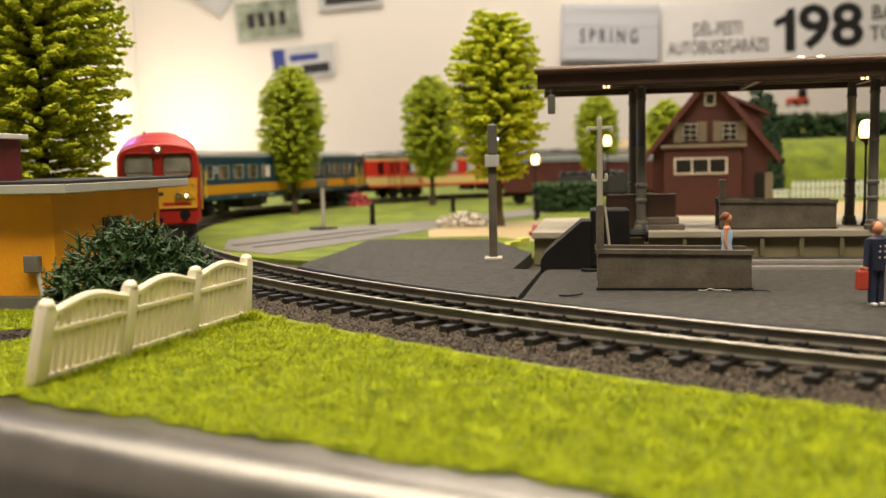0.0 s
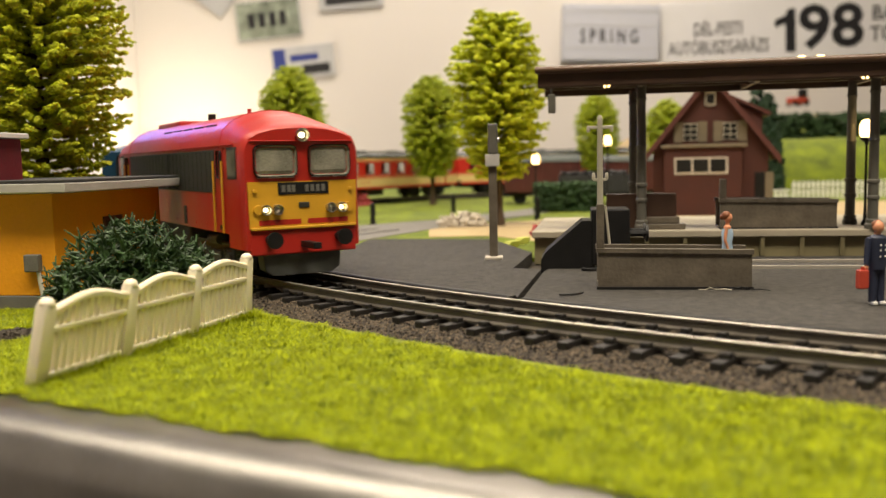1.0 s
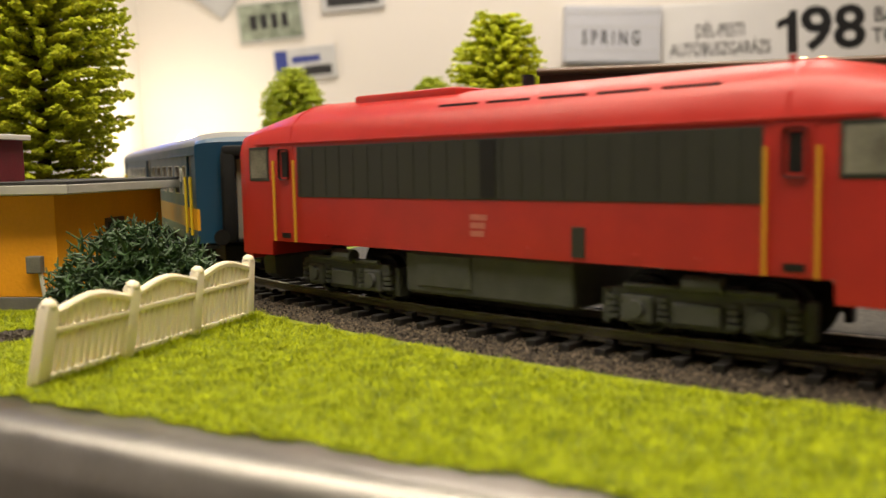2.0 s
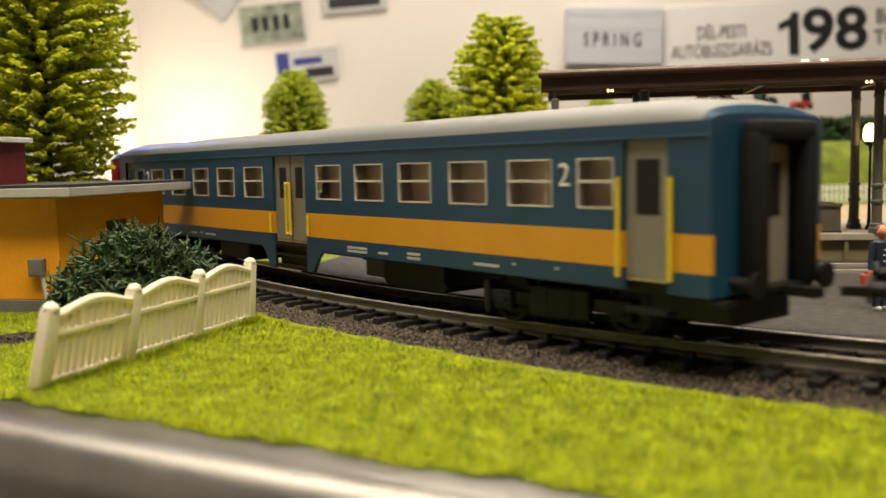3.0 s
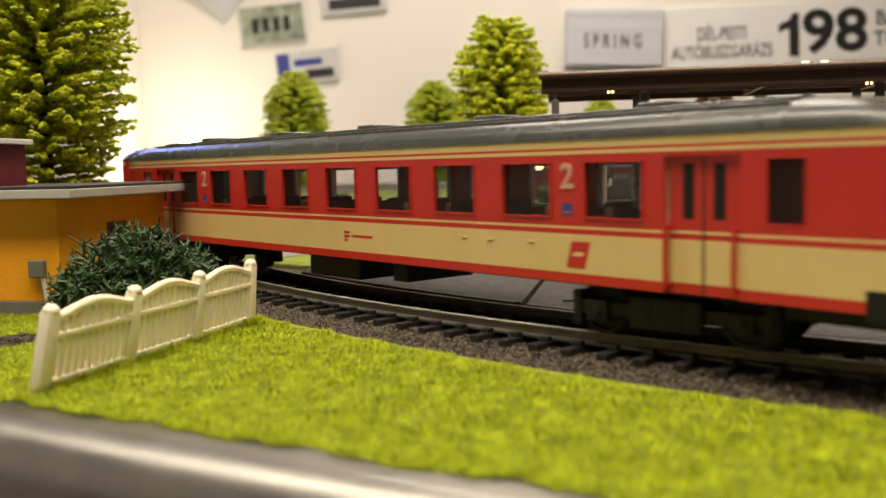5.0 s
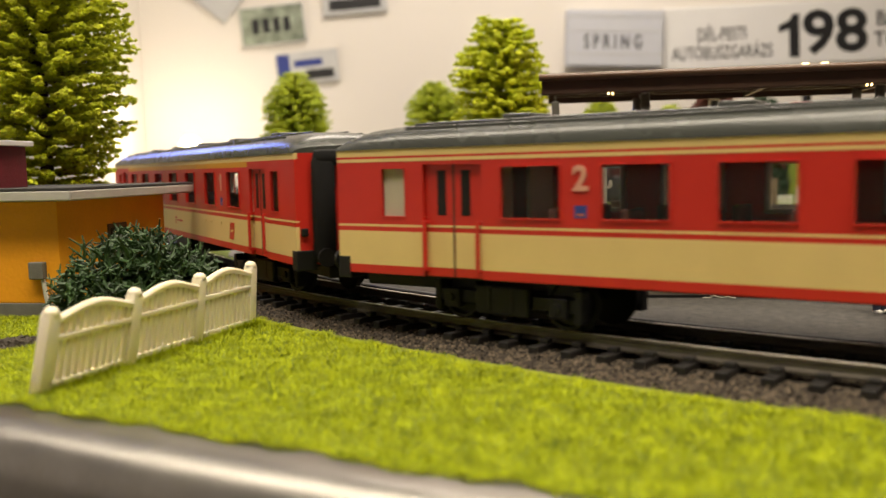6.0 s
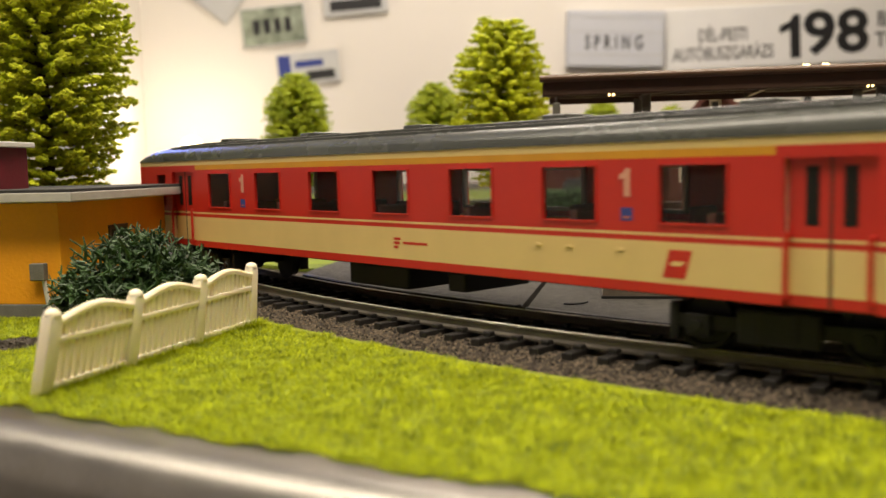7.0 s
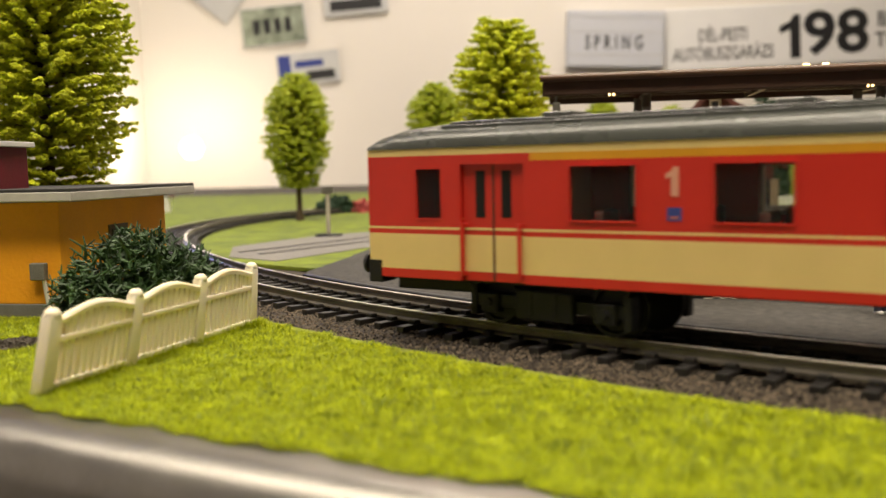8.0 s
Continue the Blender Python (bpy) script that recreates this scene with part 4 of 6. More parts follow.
def signs():
    def span(a, b, c, d):
        x0, z1 = on_wall(a, b)
        x1, z0 = on_wall(c, d)
        return x0, z0, x1, z1
    R = Matrix.Rotation(radians(90), 4, "X")
    s, w, h = wall_sign("light_box", "pale light box sign with black letters", *span(993, 12, 1163, 108), M["lightbox"], M["box_edge"], 1.6, 40)
    lettering("letters", "SPRING", 62, M["ink"], s, Matrix.Translation((-6, -42.5, -14)) @ R, squeeze=0.62, bold=1.0, spacing=1.62)
    for z in (-50, 22, 68):
        part("rail", box(B(), -w + 6, -43, z - 1.5, w - 6, -41.5, z + 1.5), M["plate_grey"], s)
    s, w, h = wall_sign("route_sign", "white route board with black number 198", *span(1168, -2, 1700, 98), M["paper"], M["paper"], -1.6)
    one = prism(B(), [(-58, -68), (-26, -68), (-26, 70), (-48, 70), (-58, 50), (-92, 36), (-92, 12), (-58, 24)], -15.2, -14, "y")
    part("letters", one, M["ink"], s).matrix_basis = pose(-26 * MM, 0, -8 * MM)
    lettering("letters", "98", 190, M["ink"], s, Matrix.Translation((64, -14.5, -6)) @ R, squeeze=1.13, bold=5)
    lettering("letters", "BA\nTÓ", 66, M["ink"], s, Matrix.Translation((232, -14.5, 0)) @ R, squeeze=0.9, bold=1)
    lettering("letters", "DÉL-PESTI\nAUTÓBUSZGARÁZS", 58, M["ink"], s, Matrix.Translation((-302, -14.5, -22)) @ R, squeeze=0.63, bold=0.5)
    s, w, h = wall_sign("number_plate", "white plate with blue edge strip on the wall", *span(480, 82, 592, 138), M["plate_grey"], M["plate_grey"], -5)
    part("strip", box(B(), -w + 5, -14.5, -h + 5, -w + 45, -13.5, h - 5), M["plate_blue"], s)
    part("bar", box(B(), -w + 95, -14.5, -h + 14, w - 16, -13.5, -h + 44), M["ink"], s)
    part("bar", box(B(), -w + 60, -14.5, 4, w - 50, -13.5, 26), M["plate_blue"], s)
    s, w, h = wall_sign("number_plate", "green and white plate on the wall", *span(415, 0, 533, 68), M["plate_green"], M["plate_grey"], -5)
    for k in range(4):
        part("bar", box(B(), -w + 40 + k * 34, -14.5, -24, -w + 62 + k * 34, -13.5, 22), M["ink"], s)
    s, w, h = wall_sign("number_plate", "grey plate high on the wall", *span(560, -60, 676, 14), M["plate_grey"], M["plate_grey"], -4)
    part("bar", box(B(), -w + 20, -14.5, -h + 16, w - 20, -13.5, -h + 50), M["ink"], s)
    # assumed screen high on the wall projection, unseen, added for the roofs' blue sheen
    v = thing("assumed_wall_screen", "assumed bluish glowing screen on the wall, out of view", "screen", -1350, 2496, 800)
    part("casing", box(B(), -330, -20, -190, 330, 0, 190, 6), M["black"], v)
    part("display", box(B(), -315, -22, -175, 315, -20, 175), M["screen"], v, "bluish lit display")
    s, w, h = wall_sign("number_plate", "white plate hung askew on the wall", *span(335, -60, 420, 14), M["plate_grey"], M["plate_grey"], 38)


def heap(name, label, category, x, y, z, sx, sy, sz, count, size, material, seed):
    rng = np.random.default_rng(seed)
    t = thing(name, label, category, x, y, z)
    th, r, h = rng.uniform(0, 6.28, count), rng.uniform(0, 1, count) ** 0.5, rng.uniform(0, 1, count)
    sp = np.stack([np.cos(th) * r * sx, np.sin(th) * r * sy, h * sz * (1 - r * r) ** 0.5], 1)
    v, f = clumps(sp, rng.uniform(0.6, 1.2, count) * size, seed + 1, 0.9)
    raw("lump", v, f, material, t, kind="stuff")


def goods_wagon(x, y, length, body_top, paint, label, covered):
    """A parked two-axle wagon with boarded sides."""
    t = thing("goods_wagon", label, "wagon", x, y, -4.2, -3, group="parked goods wagons")
    h = length / 2
    part("body", box(B(), -h, -14, 10, h, 14, body_top, 0.4), paint, t)
    n = int(length / 7)
    for k in range(n + 1):
        u = -h + 0.6 + k * (length - 1.2) / n
        part("stanchion", box(B(), u - 0.6, -14.9, 10, u + 0.6, -14, body_top, 0.1), paint, t)
    if covered:
        arch = [(14.8 * math.cos(radians(a)), body_top + 5.5 * math.sin(radians(a))) for a in range(0, 181, 20)]
        part("roof", prism(B(), arch, -h - 1, h + 1), M["slate"], t, "dark grey-green arched roof")
    else:
        rng = np.random.default_rng(83)
        sp = np.stack([rng.uniform(-h + 3, h - 3, 160), rng.uniform(-11, 11, 160), body_top - 1 + rng.uniform(0, 3, 160)], 1)
        raw("load", *clumps(sp, rng.uniform(1.5, 3, 160), 84), M["black"], t, kind="stuff")
    part("chassis", box(B(), -h - 1, -11, 7, h + 1, 11, 10, 0.3), M["black"], t)
    for u in (-h * 0.6, h * 0.6):
        for v in (-8, 8):
            part("wheel", rod(B(), (u, v - 1.5, 5.5), (u, v + 1.5, 5.5), 5.5, 5.5, 18), M["black"], t)


def small_things():
    goods_wagon(84, 765, 62, 35, M["wagon_brown"], "dark red-brown covered goods wagon parked behind the hedge", True)
    goods_wagon(168, 770, 62, 34, M["wagon_brown"], "dark red-brown covered goods wagon parked behind the house", True)
    goods_wagon(122, 722, 56, 24, M["felt"], "low black coal wagon parked behind the hedge", False)
    lamp(152.5, 326, 6.4, 37.5, "lit station lamp on a black post")
    lamp(107, 585, -4.2, 51, "lit lamp far behind the platform")
    lamp(58, 560, -4.2, 40, "lit lamp behind the signal")
    for x, y in ((-42, 544), (8, 660), (61, 581)):
        b = thing("bollard", "short black post at the road", "bollard", x, y, -4.3, group="black road posts")
        part("post", lathe(B(), [(2.2, 0), (2.0, 1), (1.6, 1.2), (1.5, 12), (0.9, 13)], 10), M["black"], b)
    s = thing("point_signal", "pale signal post on a dark round foot", "signal", -68, 516, -4.3)
    part("foot", lathe(B(), [(8, 0), (8, 1), (2, 1.6)], 16), M["black"], s)
    part("mast", lathe(B(), [(1.3, 1.6), (1.1, 24)], 10), M["pale_pole"], s)
    part("head", box(B(), -3, -1.5, 24, 3, 1.5, 28.5, 0.4), M["iron"], s)
    heap("stone_heap", "heap of pale stones by the road", "stones", 11, 512, -4.2, 14, 6, 8, 260, 1.6, M["stone"], 61)
    heap("flower_bed", "pink and red flowering shrub", "shrub", -75, 800, -4.4, 11, 8, 11, 260, 2.0, M["flower"], 63)
    # plain dark lumps in place of what looks like a small cart
    heap("dark_cart_heap", "dark low heap under the trees, standing in for a small cart", "shrub", -98, 800, -4.4, 18, 9, 15, 320, 2.4, M["dark_leaf"], 65)
    heap("conifer_tree", "round dark green tree behind the house", "tree", 318, 905, -4.4, 22, 15, 108, 2200, 3.0, M["dark_leaf"], 67)
    heap("bare_soil", "bare brown soil patch by the hut", "soil", -99, 201, -5.2, 7, 9, 1.0, 500, 0.7, M["soil"], 71)
    heap("roadside_shrub", "pinkish dry shrub by the platform end", "shrub", 48, 440, -4.2, 5, 4, 6, 90, 1.2, M["flower"], 69)
    # white picket fences behind the house
    for x0, y0, x1, y1, h in ((243, 752, 292, 757, 9), (292, 757, 470, 770, 15)):
        d = Vector((x1 - x0, y1 - y0))
        f = thing("white_fence", "low white picket fence behind the house", "fence", x0, y0, -4.4, math.degrees(math.atan2(d.y, d.x)), group="white picket fences")
        for z in (h * 0.3, h * 0.72):
            part("rail", box(B(), 0, -0.5, z, d.length, 0.5, z + 1.3), M["white"], f)
        n = int(d.length / 4.2)
        bm = B()
        prism(bm, [(-1.1, 0), (1.1, 0), (1.1, h - 1.2), (0, h), (-1.1, h - 1.2)], -1.2, -0.6, "y")
        bmesh.ops.scale(bm, vec=(MM, MM, MM), verts=bm.verts)
        me = bpy.data.meshes.new("picket")
        bm.to_mesh(me)
        bm.free()
        me.materials.append(M["white"])
        for k in range(n):
            shared("picket", me, f, 2 + k * 4.2, 0, 0)
    # toy tractor on the hill
    v = thing("red_tractor", "small red toy vehicle on the ochre hill", "vehicle", 691, 1765, 125, 20)
    part("body", box(B(), -22, -9, 5, 22, 9, 17, 4), M["case_red"], v, smooth=True)
    part("cabin", box(B(), 4, -7, 17, 18, 7, 34, 3), M["black"], v, smooth=True)
    for x in (-14, 13):
        for y in (-9, 9):
            part("wheel", rod(B(), (x, y - 1.5, 5), (x, y + 1.5, 5), 5, 5, 16), M["black"], v)
    # little hut far behind, beyond the curve
    h = thing("garden_shed", "small brown-roofed shed near the lamp", "shed", -287, 900, -4.6, 12)
    part("wall", box(B(), -11, -9, 0, 11, 9, 14), M["white"], h)
    for s in (-1, 1):
        part("roof", prism(B(), [(0, 25), (s * 15, 13), (s * 15, 14.4), (0, 26.6)], -12, 12, "y"), M["house_roof"], h)
    # scraps lying on the asphalt
    d = thing("rubber_scrap", "curled black rubber scrap on the asphalt", "scrap", 33, 227.5, -2.2, 15)
    bm = B()
    for k in range(8):
        a0, a1 = radians(200 + 16 * k), radians(216 + 16 * k)
        rod(bm, (3.4 * math.cos(a0), 3.4 * math.sin(a0) + 3, 0.3 + 0.04 * k), (3.4 * math.cos(a1), 3.4 * math.sin(a1) + 3, 0.34 + 0.04 * k), 0.28, seg=6)
    part("strip", bm, M["black"], d)
    d = thing("rubber_disc", "small black disc lying on the asphalt", "scrap", 45.5, 280, -2.2)
    part("disc", lathe(B(), [(2.6, 0), (2.6, 0.7), (1.9, 1.0), (1.9, 0.6)], 16), M["black"], d)
    for x, y, rz, n in ((66, 232.2, -20, 9), (74, 230.8, 12, 7), (79, 231.2, -40, 6)):
        d = thing("wire_scrap", "thin twisted grey wire scrap on the asphalt", "scrap", x, y, -2.2, rz, group="wire scraps")
        bm = B()
        rng = random.Random(int(x))
        p = (0.0, 0.0, 0.25)
        for k in range(n):
            q = (p[0] + 0.9, p[1] + rng.uniform(-0.7, 0.7), 0.25 + abs(rng.uniform(-0.5, 0.9)))
            rod(bm, p, q, 0.16, seg=5)
            p = q
        part("wire", bm, M["pale_pole"] if n == 9 else M["black"], d)
    for k, (x, y) in enumerate(((24, 366), (29, 381), (35, 398))):
        c = thing("edge_marker", "yellow-green painted edge marker", "marker", x, y, -4.2, 55, group="edge markers")
        part("slab", prism(B(), [(-5, 0), (3, 0), (5, 2.6), (-3, 2.6)], -1.5, 1.5, "y"), M["yellow_paint"], c)
    # desk lamp whose light washes the wall
    l = thing("corner_lamp_stand", "lamp standing before the wall corner", "lamp", -800, 2620, -900)
    part("foot", lathe(B(), [(130, 0), (130, 18), (20, 26)], 24), M["black"], l)
    part("pole", lathe(B(), [(12, 26), (12, 900)], 12), M["black"], l)
    part("bulb", ball(B(), (20, 170, 1010), 34), M["head_on"], l, "glowing lamp bulb", smooth=True)


room()
table()
track()
meadow()
ground_cover()
fence()
plants()
hut()
station()
signal()
pole()
buffer_stop()
figure("man_figurine", "painted figurine in navy coat holding a red suitcase", 98.9, 205, -2.2, 10, man)
figure("woman_figurine", "painted figurine in light blue dress inside the stair enclosure", 77, 244, -1.3, 65, woman)
house()
hill()
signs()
small_things()


# ---- train ----
def bogie(parent, x, wheel_x, radius, material, name="bogie", heavy=False):
    ob = part(name, box(B(), -13, -8.5, 4.5, 13, 8.5, 7.5, 0.3), material, parent)
    ob.matrix_basis = pose(x * MM, 0, 0)
    for s in (-1, 1):
        bm = B()
        box(bm, -19.5, s * 10.4, 4.0, 19.5, s * 12.0, 6.8, 0.3)
        box(bm, -7, s * 11.6, 2.2, 7, s * 13.2, 8.4, 0.5)
        for w in (-18.6, 18.6):
            box(bm, w - 0.8, s * 9.5, 2.0, w + 0.8, s * 12.4, 8.6, 0.2)
        for w in wheel_x:
            box(bm, w - 2.2, s * 10.6, 2.8, w + 2.2, s * 13.0, 7.0, 0.4)
            rod(bm, (w, s * 12.8, 5), (w, s * 13.5, 5), 1.1, 0.9, 10)
        rod(bm, (-3, s * 12.2, 3.2), (-3, s * 12.2, 8), 1.2, 1.2, 8)
        rod(bm, (3, s * 12.2, 3.2), (3, s * 12.2, 8), 1.2, 1.2, 8)
        if heavy:
            box(bm, -17, s * 12.0, 6.4, 17, s * 13.6, 9.2, 0.4)
            for w in wheel_x:
                box(bm, w - 3.2, s * 12.4, 2.6, w + 3.2, s * 14.4, 8.0, 0.6)
                rod(bm, (w, s * 14.2, 5.4), (w, s * 15.2, 5.4), 1.9, 1.6, 12)
                for k in (-5.0, 5.0):
                    for z in range(4):
                        rod(bm, (w + k, s * 13.2, 3.4 + z * 1.2), (w + k, s * 13.2, 4.2 + z * 1.2), 1.3, 1.3, 10)
            box(bm, -4.5, s * 12.5, 3.0, 4.5, s * 14.6, 7.2, 0.6)
            rod(bm, (-14, s * 14.0, 9.6), (14, s * 14.0, 9.6), 0.6, 0.6, 8)
            rod(bm, (-2, s * 14.4, 10.6), (5, s * 14.4, 10.6), 1.7, 1.7, 12)
        part("side_frame", bm, material, ob)
    sets = []
    for w in wheel_x:
        for s in (-1, 1):
            q = part("wheel", lathe(B(), [(0.9, 0), (radius + 0.9, 0), (radius + 0.9, 0.6), (radius, 0.8), (radius - 0.1, 3.2), (radius - 0.9, 3.2), (radius - 1.2, 2.4), (1.4, 2.4), (1.2, 3.4), (0.6, 3.4)], 24), M["black"], ob)
            q.matrix_basis = pose(w * MM, s * 6.6 * MM, radius * MM, -90 * s, 0, 0)
            sets.append((q, w, s, radius))
    return ob, sets


def buffers(parent, x, z, s):
    for v in (-10.2, 10.2):
        b = part("buffer", rod(B(), (x, v, z), (x + s * 4.2, v, z), 1.3, 1.2, 10), M["black"], parent)
        bm = B()
        rod(bm, (x + s * 4.2, v, z), (x + s * 5.0, v, z), 2.3, 2.3, 16)
        part("buffer_head", bm, M["black"], b)
    part("coupler", box(B(), x - 2, -1.2, z - 2.5, x + s * 9.5, 1.2, z - 0.8, 0.2), M["black"], parent)


def wall_band(name, material, parent, x0, x1, z0, z1, s, hw, openings=(), thick=0.9, label=""):
    """One painted band of a side wall, with real openings left free."""
    bm = B()
    cuts = sorted(openings)
    x = x0
    for a, b in cuts:
        if a > x:
            box(bm, x, s * (hw - thick), z0, a, s * hw, z1)
        x = b
    if x < x1:
        box(bm, x, s * (hw - thick), z0, x1, s * hw, z1)
    return part(name, bm, material, parent, label)


def holed_band(name, material, parent, x0, x1, z0, z1, s, hw, openings, o0, o1, thick=0.9):
    """A band of side wall in one piece, pierced by openings between heights o0 and o1; gaps reach through the whole band."""
    xs = sorted({x0, x1, *[v for o in openings for v in o]})
    zs = [z0, o0, o1, z1]
    bm = B()
    grid = {}

    def at(i, j, k):
        if (i, j, k) not in grid:
            grid[i, j, k] = bm.verts.new((xs[i], s * (hw - thick * k), zs[j]))
        return grid[i, j, k]

    def solid(i, j):
        if not (0 <= i < len(xs) - 1 and 0 <= j < 3):
            return False
        m = (xs[i] + xs[i + 1]) / 2
        return j != 1 or not any(a < m < b for a, b in openings)

    for i in range(len(xs) - 1):
        for j in range(3):
            if not solid(i, j):
                continue
            for k in (0, 1):
                bm.faces.new((at(i, j, k), at(i + 1, j, k), at(i + 1, j + 1, k), at(i, j + 1, k)))
            for di, dj, p, q in ((-1, 0, (i, j), (i, j + 1)), (1, 0, (i + 1, j), (i + 1, j + 1)), (0, -1, (i, j), (i + 1, j)), (0, 1, (i, j + 1), (i + 1, j + 1))):
                if not solid(i + di, j + dj):
                    bm.faces.new((at(*p, 0), at(*q, 0), at(*q, 1), at(*p, 1)))
    bmesh.ops.recalc_face_normals(bm, faces=bm.faces)
    return part(name, bm, material, parent)


def bar(parent, material, x0, z0, x1, z1, s, hw, name="lettering_bar"):
    return part(name, box(B(), x0, s * hw, z0, x1, s * (hw + 0.06), z1), material, parent)


def recessed_light(parent, x, y, z, e, r, lit, name):
    """A lamp tube with the bulb deep inside."""
    bm = B()
    n = 16
    rings = []
    for q, d in ((r, 0.0), (r, 1.5), (r * 0.8, 1.5), (r * 0.72, -0.2)):
        rings.append([bm.verts.new((x + e * d, y + q * math.cos(2 * math.pi * k / n), z + q * math.sin(2 * math.pi * k / n))) for k in range(n)])
    for p, q in zip(rings, rings[1:]):
        for k in range(n):
            bm.faces.new((p[k], p[(k + 1) % n], q[(k + 1) % n], q[k]))
    bmesh.ops.recalc_face_normals(bm, faces=bm.faces)
    t = part(name, bm, M["silver"], parent, smooth=True)
    part("reflector", rod(B(), (x - e * 0.1, y, z), (x + e * 0.15, y, z), r * 0.72, r * 0.7, 14), M["silver"], t)
    part("bulb", ball(B(), (x + e * 0.35, y, z), r * (0.42 if lit else 0.5)), M["head_on"] if lit else M["silver"], t, "lit headlight bulb" if lit else "", smooth=True)
    return t


def roof_shell(name, parent, material, half, hw, z0, z1, taper, drop, label="", n=14, ends=None):
    secs = []
    for k, (x, f) in enumerate([(-half, 0.0), (-half + taper * 0.12, 0.45), (-half + taper * 0.4, 0.8), (-half + taper, 1.0), (half - taper, 1.0), (half - taper * 0.4, 0.8), (half - taper * 0.12, 0.45), (half, 0.0)]):
        top = z1 - drop * (1 - f)
        sec = []
        for j in range(n + 1):
            a = math.pi * j / n
            c, q = math.cos(a), max(0.0, math.sin(a))
            sec.append((x, hw * (abs(c) ** 0.75) * (1 if c > 0 else -1), z0 + (top - z0) * q ** 0.8))
        secs.append(sec)
    if ends:
        for side_secs in (secs[:2], secs[-2:]):
            part("roof_end", loft(B(), side_secs), ends, parent, "rounded blue roof end", smooth=True)
        secs = secs[1:-1]
    return part(name, loft(B(), secs), material, parent, label, smooth=True)


def pane_set(parent, opens, z0, z1, s, hw, frame_material, bar=None, blinds=(), proud=0.12, glass=None, inner=None):
    for k, (a, b) in enumerate(opens):
        bm = B()
        t = 0.3
        y0, y1 = s * (hw - 0.7), s * (hw + proud)
        box(bm, a, y0, z0, b, y1, z0 + t)
        box(bm, a, y0, z1 - t, b, y1, z1)
        box(bm, a, y0, z0 + t, a + t, y1, z1 - t)
        box(bm, b - t, y0, z0 + t, b, y1, z1 - t)
        if bar:
            box(bm, a + t, y0, bar - 0.25, b - t, y1, bar + 0.25)
        w = part("window", bm, frame_material, parent)
        g = part("pane", box(B(), a + t, s * (hw - 0.6), z0 + t, b - t, s * (hw - 0.4), z1 - t), glass or M["pane"], w)
        g.visible_shadow = False
        if inner:
            bm = B()
            y0, y1 = s * (hw - 1.7), s * (hw - 0.7)
            box(bm, a + 0.1, y0, z0 + 0.1, b - 0.1, y1, z0 + 0.9)
            box(bm, a + 0.1, y0, z1 - 0.9, b - 0.1, y1, z1 - 0.1)
            box(bm, a + 0.1, y0, z0 + 0.9, a + 0.9, y1, z1 - 0.9)
            box(bm, b - 0.9, y0, z0 + 0.9, b - 0.1, y1, z1 - 0.9)
            part("inner_frame", bm, inner, w, "bright inner window frame")
        if k in blinds:
            part("blind", box(B(), a + t, s * (hw - 1.2), z0 + t, b - t, s * (hw - 0.9), z1 - t), M["blind"], w, "drawn pale blind")


L_LOCO, L_BLUE, L_RED = 171.0, 277.5, 273.0


